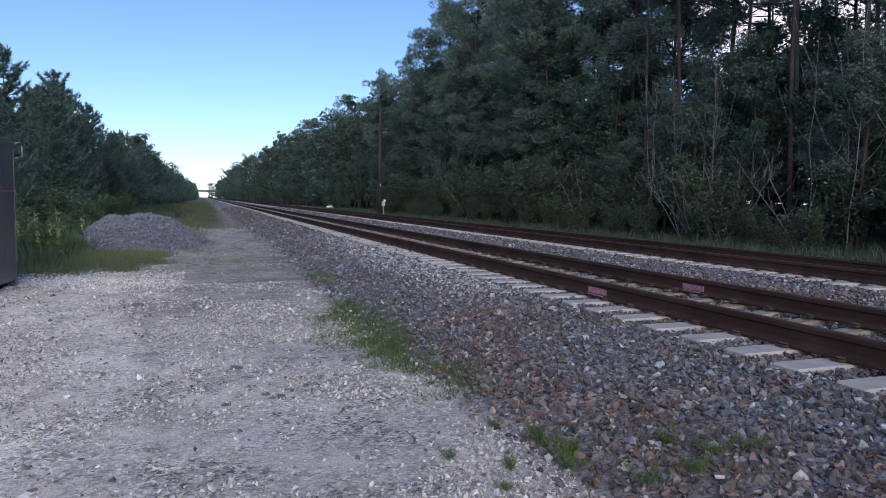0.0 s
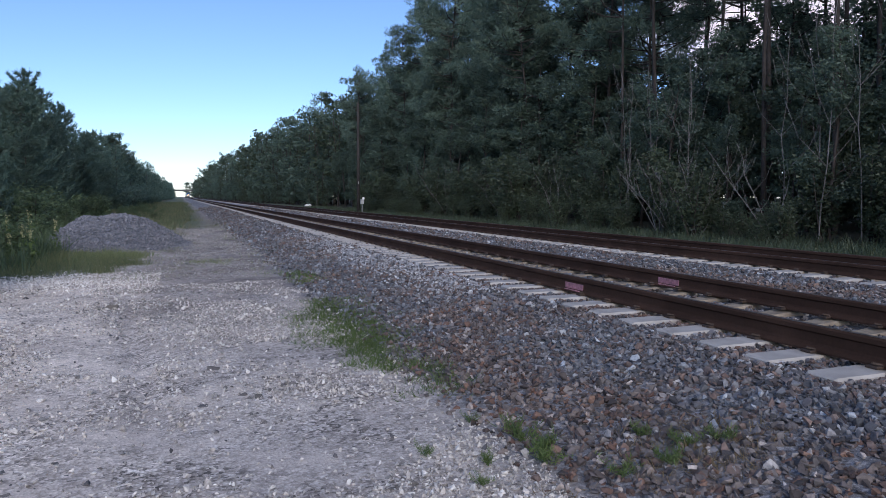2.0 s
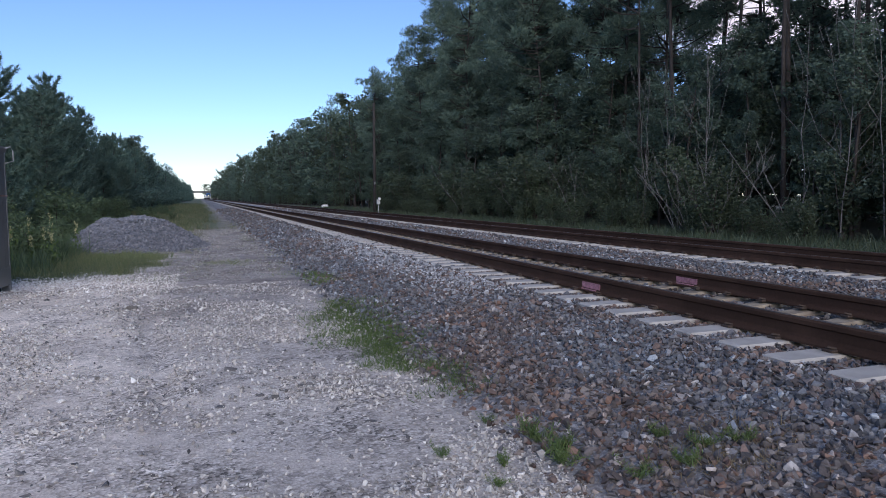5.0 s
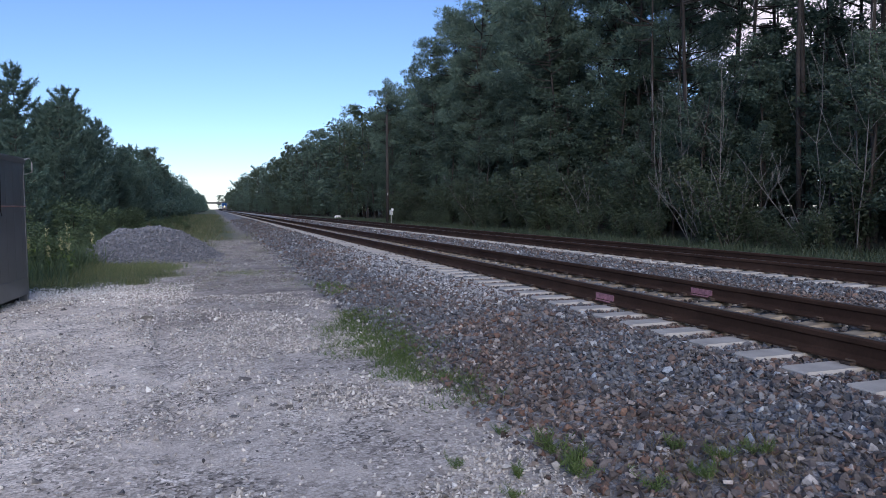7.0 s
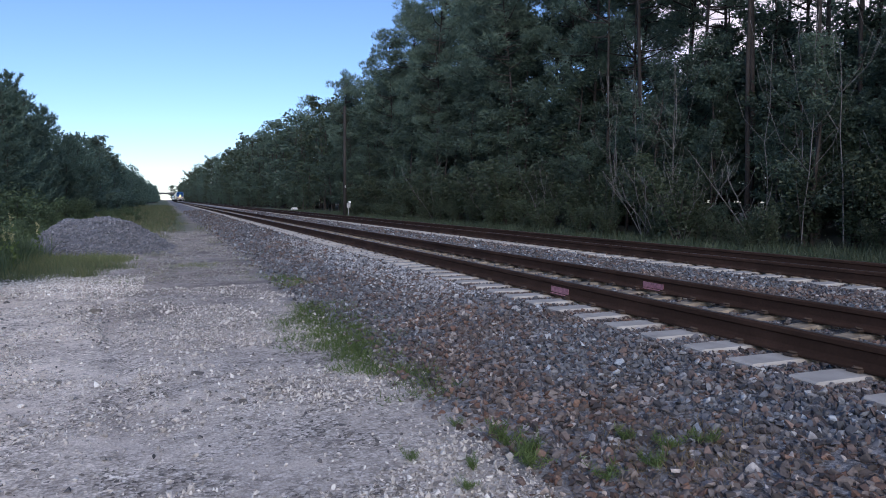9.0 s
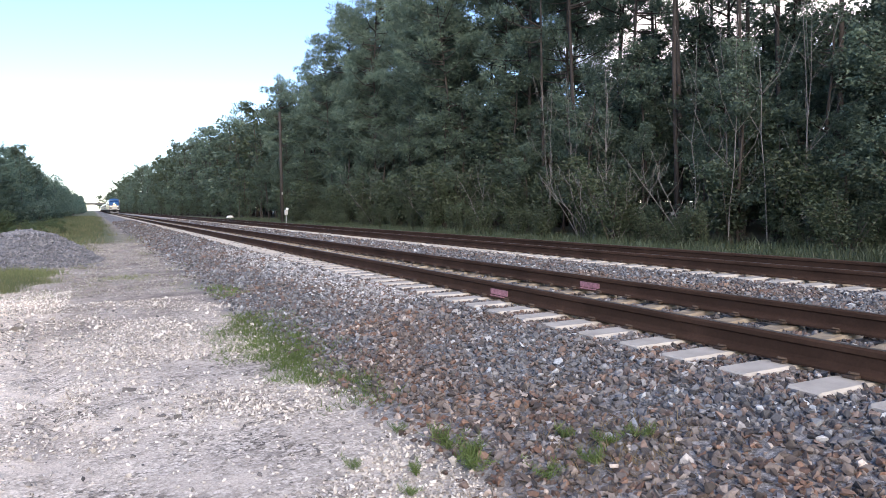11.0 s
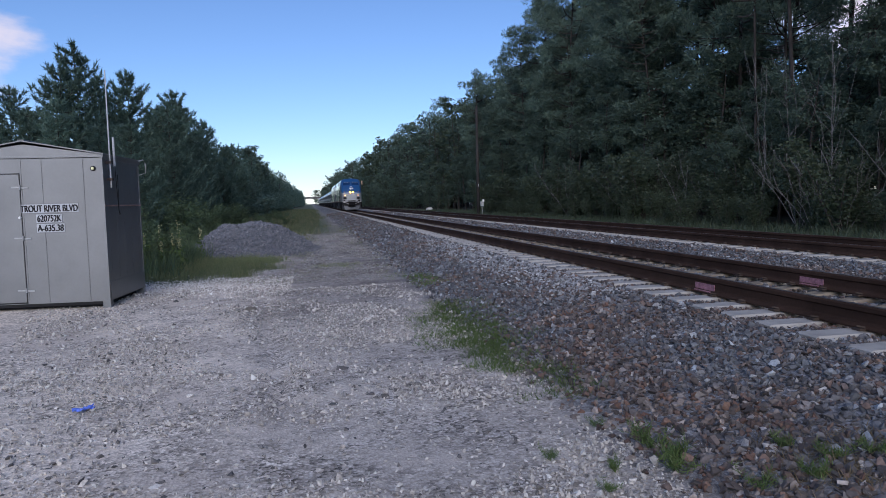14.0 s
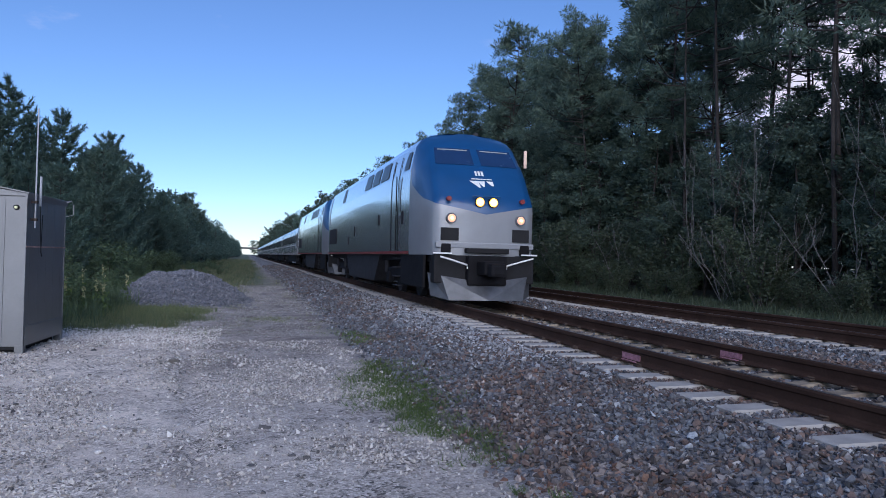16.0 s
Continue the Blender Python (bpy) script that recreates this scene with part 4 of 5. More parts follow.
# ---- the shed ----
def letters(name, text, wide, size, mat, parent, at, label):
    """Flat lettering in the built-in font, as a mesh a hair thick."""
    cu = bpy.data.curves.new(name, "FONT")
    cu.body, cu.size, cu.align_x, cu.extrude = text, size, "CENTER", 0.001
    tmp = new(name, cu)
    me = bpy.data.meshes.new_from_object(tmp.evaluated_get(bpy.context.evaluated_depsgraph_get()))
    bpy.data.objects.remove(tmp)
    me.materials.clear()
    xs = [v.co.x for v in me.vertices]
    me.transform(Matrix.Diagonal((wide / (max(xs) - min(xs)), 1, 1, 1)))
    me.materials.append(mat)
    bm = bmesh.new()
    bm.from_mesh(me)
    for dx, dz in ((0.01, 0.0002), (0.005, 0.0004)):
        twin = bmesh.ops.duplicate(bm, geom=[g for g in bm.faces if True][:len(me.polygons)])
        bmesh.ops.translate(bm, verts=[g for g in twin["geom"] if isinstance(g, bmesh.types.BMVert)], vec=(dx, dx * 0.5, dz))
    bm.to_mesh(me)
    bm.free()
    return child(name, me, parent, label, at)


def shed():
    """Metal housing on short feet, 2.3 wide and 1.8 deep; its front faces the camera (-y)."""
    W, D, Z0, Z1, ZP = 1.16, 0.92, 0.1, 2.42, 2.63
    top = empty("equipment_shed", pose(-4.275, 12.73, 0, 0, 0, -3.4), "galvanised metal trackside equipment shed with a low gable roof", "shed")
    bm = bmesh.new()
    prof = [(-W, Z0), (W, Z0), (W, Z1), (0, ZP - 0.04), (-W, Z1)]
    a = [bm.verts.new((x, -D, z)) for x, z in prof]
    b = [bm.verts.new((x, D, z)) for x, z in prof]
    bm.faces.new(a)
    bm.faces.new(b[::-1])
    for k in range(5):
        bm.faces.new((a[k], b[k], b[(k + 1) % 5], a[(k + 1) % 5])[::-1])
    bmesh.ops.recalc_face_normals(bm, faces=bm.faces)
    part("body", bm, M_GALV, top, "dull galvanised sheet walls")
    # gable roof with a small overhang and folded edge
    for s in (-1, 1):
        bm = bmesh.new()
        ang = math.atan2(ZP - Z1, W)
        L = math.hypot(W, ZP - Z1) + 0.03
        add_box(bm, 0, L, -D - 0.035, D + 0.035, 0, 0.02, 0.004)
        add_box(bm, L - 0.012, L, -D - 0.035, D + 0.035, -0.07, 0.0, 0.003)
        ob = part("roof_panel", bm, M_GALV, top)
        ob.matrix_local = Matrix.Translation((0, 0, ZP)) @ (Matrix.Rotation(ang, 4, "Y") if s > 0 else Matrix.Rotation(math.pi, 4, "Z") @ Matrix.Rotation(ang, 4, "Y"))
    part("ridge_cap", box(-0.05, 0.05, -D - 0.04, D + 0.04, ZP + 0.012, ZP + 0.03, 0.006), M_GALV, top)
    # front: gable trim, sheet joints, corner posts
    part("gable_trim", box(-W - 0.01, W + 0.01, -D - 0.022, -D - 0.001, Z1 - 0.045, Z1 - 0.015, 0.003), M_GALV, top)
    # dark strip on the wall, painted as the trim's cast shadow
    part("trim_gap", box(-W, W, -D - 0.006, -D - 0.001, Z1 - 0.052, Z1 - 0.047), M_DARK, top)
    for x in (0.86, 0.25, -0.05):
        part("sheet_seam", box(x - 0.012, x + 0.012, -D - 0.009, -D - 0.001, Z0 + 0.02, Z1 - 0.06, 0.003), M_GALV, top)
    for x, y in ((W, -D), (W, D), (-W, -D), (-W, D)):
        part("corner_post", box(x - 0.03, x + 0.008, y - 0.012 if y < 0 else y - 0.03, y + 0.03 if y < 0 else y + 0.012, Z0, Z1 - 0.02, 0.005), M_GALV, top)
        bm = box(x - 0.11 if x > 0 else x - 0.01, x + 0.01 if x > 0 else x + 0.11, y - 0.01 if y < 0 else y - 0.11, y + 0.11 if y < 0 else y + 0.01, -0.04, Z0 + 0.02, 0.006)
        for k in (0.02, 0.055):
            add_box(bm, x - 0.08, x - 0.02, y - 0.016, y - 0.009, k, k + 0.014)
        part("foot", bm, M_GALV, top, "short galvanised foot")
    part("floor_skid", box(-W, W, -D + 0.02, -D + 0.08, Z0 - 0.05, Z0, 0.004), M_DARK, top)
    # black block fills the space beneath the floor, standing in for its shade
    part("floor_board", box(-W + 0.12, W - 0.12, -D + 0.2, D - 0.1, -0.02, Z0 - 0.002), M_BLACK, top)
    # side: ribbed sheets, a strap, a low kick plate
    for k in range(5):
        y = -D + 0.2 + k * (2 * D - 0.4) / 4
        part("side_rib", box(W + 0.001, W + 0.003, y - 0.022, y + 0.022, 0.42, Z1 - 0.05, 0.0015), M_GALV, top)
    part("side_strap", box(W + 0.01, W + 0.018, -D, D, 1.6, 1.625, 0.002), M_COPPER, top, "thin reddish strap across the side")
    part("kick_plate", box(W + 0.001, W + 0.012, -D + 0.05, D - 0.02, Z0 + 0.02, 0.4, 0.004), M_GALV, top)
    # door with three hinges
    door = part("door", box(-W + 0.08, -0.07, -D - 0.024, -D - 0.002, 0.13, 2.13, 0.006), M_GALV, top, "plain galvanised door, shut")
    part("door_gap", box(-0.068, -0.052, -D - 0.008, -D - 0.001, 0.13, 2.14), M_DARK, door)
    part("door_gap", box(-W + 0.08, -0.06, -D - 0.008, -D - 0.001, 2.131, 2.146), M_DARK, door)
    part("door_gap", box(-W + 0.08, -0.06, -D - 0.008, -D - 0.001, 0.112, 0.129), M_DARK, door)
    for z in (0.32, 1.14, 1.93):
        bm = box(-0.19, -0.07, -D - 0.034, -D - 0.025, z - 0.012, z + 0.012, 0.003)
        add_box(bm, -0.06, 0.05, -D - 0.016, -D - 0.002, z - 0.022, z + 0.002, 0.003)
        add_rod(bm, (-0.062, -D - 0.03, z - 0.035), (-0.062, -D - 0.03, z + 0.035), 0.011, sides=8)
        part("hinge", bm, M_GREY, door, "small steel hinge")
    part("door_knob", rod((-0.09, -D - 0.02, 1.46), (-0.09, -D - 0.05, 1.46), 0.022, 0.018, 12), M_WHITE, door)
    # lamp
    bm = rod((1.02, -D - 0.002, 2.2), (1.02, -D - 0.03, 2.2), 0.042, 0.036, 16)
    lamp = part("indicator_lamp", bm, M_BLACK, top, "small round lamp in a dark bezel")
    part("lamp_lens", rod((1.02, -D - 0.03, 2.2), (1.02, -D - 0.04, 2.2), 0.024, 0.018, 14), M_LAMP, lamp)
    # lettering
    flat = lambda x, z: Matrix.Translation((x, -D - 0.0125, z)) @ Matrix.Rotation(math.pi / 2, 4, "X")
    letters("lettering", "TROUT RIVER BLVD", 0.84, 0.148, M_BLACK, top, flat(0.335, 1.54), "black stencilled lettering")
    letters("lettering", "620752K", 0.35, 0.148, M_BLACK, top, flat(0.325, 1.385), "black stencilled lettering")
    letters("lettering", "A-635.38", 0.38, 0.148, M_BLACK, top, flat(0.34, 1.235), "black stencilled lettering")
    for x0, x1, z0, z1 in ((-0.09, 0.77, 1.53, 1.66), (0.14, 0.52, 1.372, 1.502), (0.14, 0.55, 1.222, 1.352)):
        part("sticker_strip", box(x0, x1, -D - 0.0112, -D - 0.0015, z0, z1), M_STICKER, top, "pale strip under the lettering")
    # aerial mast, a short conduit mast, loops of wire and brackets on the side
    bm = rod((W + 0.06, -D + 0.18, 1.9), (W + 0.06, -D + 0.18, 3.75), 0.013, 0.009, 8)
    mast = part("aerial_mast", bm, M_STICKER, top, "tall thin pale aerial")
    for z in (2.03, 2.3):
        part("bracket", box(W, W + 0.09, -D + 0.15, -D + 0.21, z - 0.02, z + 0.02, 0.004), M_RUST, mast, "rusty mast bracket")
    bm = rod((W + 0.05, -D + 0.42, 2.25), (W + 0.05, -D + 0.42, 2.72), 0.019, 0.019, 8)
    part("short_mast", bm, M_STICKER, top)
    loop = [(W + 0.05, -D + 0.42 + 0.02 * k * (1 if k < 8 else 0.5), 2.3 - 0.75 * math.sin(k / 12 * math.pi) - 0.015 * k, 0.006) for k in range(13)]
    v, f = tubes([loop], 5)
    child("cable", mesh_from("cable", v, f, M_BLACK, smooth=True), top, "thin dark cable hanging down the side")
    hook = [(W + 0.01, D - 0.06, 2.4, 0.012), (W + 0.1, D - 0.02, 2.44, 0.012), (W + 0.13, D, 2.36, 0.012), (W + 0.13, D, 2.2, 0.012), (W + 0.02, D - 0.04, 2.16, 0.012)]
    v, f = tubes([hook], 6)
    child("lifting_loop", mesh_from("lifting_loop", v, f, M_GREY, smooth=True), top)
    return top


M_COPPER = plain("red_brown_strap", (0.4, 0.25, 0.22), 0.6, vary=0.3)
M_RUST = plain("rust", (0.06, 0.045, 0.038), 0.9, vary=0.4, scale=12)
M_STICKER = plain("pale_sticker", (0.42, 0.44, 0.47), 0.6, vary=0.05)


def glowing(name, col, strength):
    m, nt, b = material(name, 0.3)
    b.inputs["Base Color"].default_value = (*col, 1)
    b.inputs["Emission Color"].default_value = (*col, 1)
    b.inputs["Emission Strength"].default_value = strength
    return m


# the shed lamp is off; faint emission only lightens its lens
M_LAMP = glowing("unlit_lens_glow", (0.6, 0.6, 0.35), 0.15)
shed()


# ---- grass, weeds and litter ----
def field(name, xs, ys, per, tall, wide, mat, label, seed, spread=0.08, lean=0.5):
    """Grass over given spots, joined: kind stuff."""
    r = np.random.default_rng(seed)
    n = len(xs) * per
    px, py = np.repeat(xs, per) + r.normal(0, spread, n), np.repeat(ys, per) + r.normal(0, spread, n)
    p = np.stack([px, py, height(px, py) - 0.01], 1)
    w = np.stack([r.normal(0, lean, n), r.normal(0, lean, n), np.ones(n)], 1)
    w /= np.linalg.norm(w, axis=1)[:, None]
    size = np.repeat(r.uniform(0.5, 1.25, len(xs)), per) * r.uniform(0.5, 1.2, n)
    v, f = blades(p, w, tall * size, wide * r.uniform(0.6, 1.4, n), r)
    tagged(new(name, mesh_from(name, v, f, mat)), label, "grass", kind="stuff")


def grasses():
    r = np.random.default_rng(77)
    # strip of grass along the toe of the bank
    spots = []
    for y0, y1, cx, sx, n in ((5.8, 7.2, 1.8, 0.15, 110), (7.0, 9.4, 1.8, 0.26, 260), (9.2, 10.4, 1.95, 0.16, 60), (12.2, 14.2, 2.1, 0.16, 70), (4.9, 6.0, 2.0, 0.12, 40)):
        spots.append(np.stack([cx + r.normal(0, sx, n), r.uniform(y0, y1, n)], 1))
    s = np.concatenate(spots)
    field("verge_grass", s[:, 0], s[:, 1], 26, 0.09, 0.009, M_WEED, "short green grass growing through the stones", 1, 0.07, 0.8)
    # single weeds near the camera
    for x, y, sc in ((2.02, 3.85, 1.0), (1.98, 3.45, 1.15), (2.1, 3.65, 0.8), (2.62, 3.45, 0.7), (2.75, 3.2, 0.75), (1.65, 3.55, 0.6), (1.35, 3.8, 0.5), (2.55, 3.05, 0.8), (2.25, 3.1, 0.7), (2.95, 3.1, 0.7), (1.5, 3.3, 0.5), (1.85, 4.3, 0.5)):
        (tv, tf), (lv, lf) = weed_shape(int(x * 100 + y * 10))
        top = empty("weed", pose(x, y, float(height(x, y)), 0, 0, x * 900 % 360), "small green weed growing out of the stones", "weed", "weeds on the bank")
        child("stem", mesh_from("stem", tv, tf, M_WEED), top)
        child("leaf_spray", mesh_from("leaf_spray", lv, lf, M_WEED), top)
        top.scale = (sc * 1.1, sc * 1.1, sc * 0.7)
    xs, ys = 2.75 + r.normal(0, 0.3, 150), 3.15 + r.normal(0, 0.2, 150)
    field("dry_grass", xs, ys, 14, 0.09, 0.006, M_DRY, "thin dry brown grass on the stones", 2, 0.05, 1.2)
    # the grassy edge by the pile
    n = 1300
    xs, ys = r.uniform(-4.2, -0.6, n), r.uniform(15.2, 20.5, n)
    k = (r.uniform(size=n) < 0.7) & (xs < -0.9 - 0.14 * (17.5 - ys) ** 2 * (ys < 17.5) + 0.2 * np.sin(ys * 3)) & (ys > 15.0 + 0.25 * np.sin(xs * 3))
    k &= r.uniform(size=n) < np.clip(0.35 + 0.9 * np.array([noise.noise(Vector((a * 1.1, b * 1.1, 7))) for a, b in zip(xs, ys)]) + 0.25 * (ys - 15.2), 0.05, 1)
    field("edge_grass", xs[k], ys[k], 24, 0.22, 0.011, M_GRASS, "ragged yellow-green grass round the stone pile", 3, 0.13, 0.5)
    n = 1500
    xs, ys = r.uniform(-7.5, -3.2, n), r.uniform(16, 34, n)
    field("tall_grass", xs, ys, 16, 0.6, 0.026, M_SCRUB, "tall rough grass under the pines", 4, 0.2, 0.4)
    n = 5200
    ys = 24 + 170 * r.uniform(size=n) ** 1.9
    xs = -6.5 + 8.2 * r.uniform(size=n) ** 1.2
    limit = -0.1 + 0.035 * np.clip(ys - 30, 0, 30) + np.array([1.6 * noise.noise(Vector((a * 0.5, b * 0.22, 4.0))) for a, b in zip(xs, ys)])
    k = r.uniform(size=n) < np.clip((limit - xs) / 1.3, 0.02, 1)
    k &= (xs < -4.4) | (ys > 28.5)
    field("verge_turf", xs[k], ys[k], 20, 0.34, 0.03, M_VERGE, "rough grass verge between track and pines", 5, 0.3, 0.5)
    n = 1100
    ys = 10 + 90 * r.uniform(size=n) ** 1.5
    xs = r.uniform(14.6, 19.5, n)
    field("far_verge_grass", xs, ys, 22, 0.42, 0.03, M_BUSH, "dark rough grass below the wood", 6, 0.25, 0.45)
    # thin tufts over the old track's worn edge
    n = 260
    ys = 14 + 34 * r.uniform(size=n) ** 1.3
    xs = np.where(r.uniform(size=n) < 0.35, 1.75 + r.normal(0, 0.25, n), -0.6 + r.normal(0, 0.5, n))
    xs[:40], ys[:40] = 0.55 + r.normal(0, 0.3, 40), 17.3 + r.normal(0, 0.35, 40)
    field("sparse_tufts", xs, ys, 16, 0.1, 0.012, M_GRASS, "thin tufts of grass on the worn gravel", 8, 0.16, 0.7)
    # flowering spikes by the shed
    for i in range(11):
        x, y = r.uniform(-4.6, -3.1), r.uniform(17.0, 21.0)
        h = r.uniform(0.7, 1.25)
        top = empty("flowering_weed", pose(x, y, float(height(x, y)), 0, 0, r.uniform(0, 360)), "tall weed with a pale yellow flower spike", "weed", "flowering weeds by the pile")
        v, f = tubes([[(0, 0, -0.02, 0.008), (0.02, 0, h * 0.6, 0.006), (0.03, 0.01, h, 0.004)]], 4)
        child("stem", mesh_from("stem", v, f, M_WEED), top)
        m = 42
        p = np.stack([r.normal(0.02, 0.05, m), r.normal(0, 0.05, m), r.uniform(0.05, 0.75, m) * h], 1)
        v, f = leaves(p, 0.095, r, 0.8)
        child("leaf_spray", mesh_from("leaf_spray", v, f, M_WEED), top)
        p = np.stack([r.normal(0.03, 0.022, 50), r.normal(0.01, 0.022, 50), r.uniform(0.68, 1.02, 50) * h], 1)
        v, f = leaves(p, 0.04, r, 1.2)
        child("flower_spike", mesh_from("flower_spike", v, f, M_GOLD), top, "pale yellow flower spike")


def weed_shape(seed):
    r = np.random.default_rng(seed)
    paths, pts = [], []
    for _ in range(7):
        a, L, lean = r.uniform(0, 6.28), r.uniform(0.09, 0.2), r.uniform(0.3, 1.0)
        paths.append([(math.cos(a) * L * lean * s, math.sin(a) * L * lean * s, L * s * (1.1 - 0.3 * s) - 0.01, 0.0025) for s in (0, 0.5, 1)])
        for s in np.linspace(0.25, 1, 9):
            pts.append((math.cos(a) * L * lean * s, math.sin(a) * L * lean * s, L * s))
    pts = np.repeat(np.array(pts), 4, 0)
    pts = pts + r.normal(0, 0.012, pts.shape)
    pts[:, 2] = np.maximum(pts[:, 2], 0.003)
    ways = r.normal(0, 0.5, pts.shape) + (0, 0, 0.9)
    return tubes(paths, 3), blades(pts, ways, r.uniform(0.03, 0.075, len(pts)), 0.007, r)


M_DRY = leafy("dry_grass", (0.2, 0.15, 0.09), (0.28, 0.22, 0.13), (0.16, 0.13, 0.07))
grasses()

M_BLUE_LITTER = plain("blue_plastic", (0.12, 0.2, 0.7), 0.4, vary=0.2, scale=20)


def litter():
    bm = bmesh.new()
    bmesh.ops.create_grid(bm, x_segments=7, y_segments=5, size=0.5)
    r = np.random.default_rng(9)
    for v in bm.verts:
        v.co = Vector((v.co.x * 0.15 + r.normal(0, 0.004), v.co.y * 0.09 + r.normal(0, 0.004), 0.015 + abs(r.normal(0, 0.014))))
    bmesh.ops.solidify(bm, geom=bm.faces, thickness=0.002)
    me = bpy.data.meshes.new("plastic_wrapper")
    bm.to_mesh(me)
    bm.free()
    me.materials.append(M_BLUE_LITTER)
    ob = tagged(new("plastic_wrapper", me), "crumpled blue plastic wrapper lying on the gravel", "litter")
    ob.matrix_world = pose(-1.77, 5.69, float(height(-1.77, 5.69)), 0, 0, 25)
    v, f = STONES[3]
    for x, y, s in ((0.62, 3.2, 0.09), (0.8, 3.18, 0.06), (-0.15, 3.25, 0.05), (1.55, 3.02, 0.07)):
        me = mesh_from("loose_stone", v * s, f, M_PILE)
        ob = tagged(new("loose_stone", me), "dark loose stone lying on the gravel lot", "stone", "dark stones on the lot")
        ob.matrix_world = pose(x, y, float(height(x, y)) + s * 0.15, 0, 0, x * 200)


litter()


# ---- beside the far track ----
def pole():
    top = empty("utility_pole", pose(15.6, 63.9, float(height(15.6, 63.9))), "dark weathered wooden pole beside the far track", "pole")
    part("shaft", rod((0, 0, -0.3), (0.02, 0, 10.3), 0.17, 0.11, 10), M_POLE, top, smooth=True)
    part("marker", box(-0.04, 0.04, -0.2, -0.16, 2.75, 3.0, 0.005), M_GREY, top, "small pale plate")
    box_top = empty("signal_cabinet", pose(15.78, 63.2, float(height(15.78, 63.2)) - 0.1), "small pale cabinet on a white post by the pole", "cabinet")
    part("post", rod((0, 0, -0.1), (0, 0, 1.1), 0.035, 0.035, 8), M_GREY, box_top)
    part("case", box(-0.15, 0.15, -0.12, 0.12, 1.0, 1.45, 0.02), M_GREY, box_top)
    part("hood", box(0.02, 0.2, -0.14, 0.14, 1.42, 1.62, 0.03), M_WHITE, box_top)
    bx = empty("trackside_box", pose(18.4, 108, float(height(18.4, 108)) - 0.22), "low pale metal box at the foot of the wood", "box")
    part("case", box(-0.5, 0.5, -0.35, 0.35, -0.05, 0.48, 0.06), M_WHITE, bx)
    part("lid", box(-0.36, 0.36, -0.3, 0.3, 0.482, 0.62, 0.05), M_WHITE, bx)


pole()


def bare_stems():
    """Leafless pale stems standing before the wood: single trunks and low fans of branches."""
    r = np.random.default_rng(15)
    spots = [(19.0, 16.4, 9.0, 1), (19.6, 17.0, 10.5, 1), (19.4, 15.2, 8.5, 1), (19.2, 18.0, 7.5, 1), (18.3, 22.6, 3.7, 6), (18.6, 23.8, 3.4, 5), (18.2, 21.0, 3.2, 4), (19.6, 23.4, 8.2, 2), (19.8, 25.6, 7.6, 2),
             (19.5, 27.2, 7.0, 2), (19.2, 40.0, 3.8, 4), (19.3, 33.0, 4.2, 3), (18.4, 17.6, 3.6, 4), (19.2, 50.0, 4.4, 3), (20.0, 14.2, 10.0, 2)]
    for x, y, h, n in spots:
        paths = []
        for i in range(n):
            a, lean = r.uniform(0, 6.28), r.uniform(0.02, 0.08) if n < 3 else r.uniform(0.15, 0.75)
            d = np.array([math.cos(a) * lean, math.sin(a) * lean])
            if n > 2:
                # a fan, spread along the wood's edge
                open_out = (-0.8 + 1.6 * (i + 0.5) / n) + r.normal(0, 0.1)
                d = np.array([0.75, -0.66]) * open_out + r.normal(0, 0.06, 2)
            L = h * r.uniform(0.75, 1.05)
            wob = r.normal(0, 0.12, (7, 2))
            wob[0] = 0
            main = [(d[0] * L * s + wob[j][0] * s, d[1] * L * s + wob[j][1] * s, L * s * (1 - 0.15 * lean * s) - 0.1, 0.017 * (1 - s) * (h / 8) ** 0.5 + 0.006) for j, s in enumerate(np.linspace(0, 1, 7))]
            paths.append(main)
            for _ in range(7):
                j = int(r.integers(2, 6))
                x0, y0, z0, r0 = main[j]
                b, l2 = r.uniform(0, 6.28), L * r.uniform(0.12, 0.3)
                paths.append([(x0, y0, z0, r0 * 0.6), (x0 + math.cos(b) * l2 * 0.4, y0 + math.sin(b) * l2 * 0.4, z0 + l2 * 0.45, r0 * 0.4), (x0 + math.cos(b) * l2 * 0.6, y0 + math.sin(b) * l2 * 0.6, z0 + l2, 0.006)])
        top = empty("bare_tree", pose(x, y, float(height(x, y))), "leafless pale grey stems before the dark wood", "tree", "bare stems before the wood")
        v, f = tubes(paths, 5)
        child("stem", mesh_from("stem", v, f, M_PALE_BARK, smooth=True), top)


bare_stems()


def overpass():
    M_BRIDGE = plain("shaded_concrete", (0.1, 0.1, 0.1), 0.9)
    top = empty("road_overpass", pose(0, 830, 0), "far concrete road bridge across the tracks", "bridge")
    part("deck", box(-60, 60, -5, 5, 7.4, 8.6, 0.1), M_BRIDGE, top)
    part("parapet", box(-60, 60, -5.2, -4.9, 8.6, 9.4, 0.05), M_BRIDGE, top)
    for x in (-14, 18):
        part("pier", box(x - 0.8, x + 0.8, -4, 4, -0.5, 7.4, 0.1), M_BRIDGE, top)


overpass()


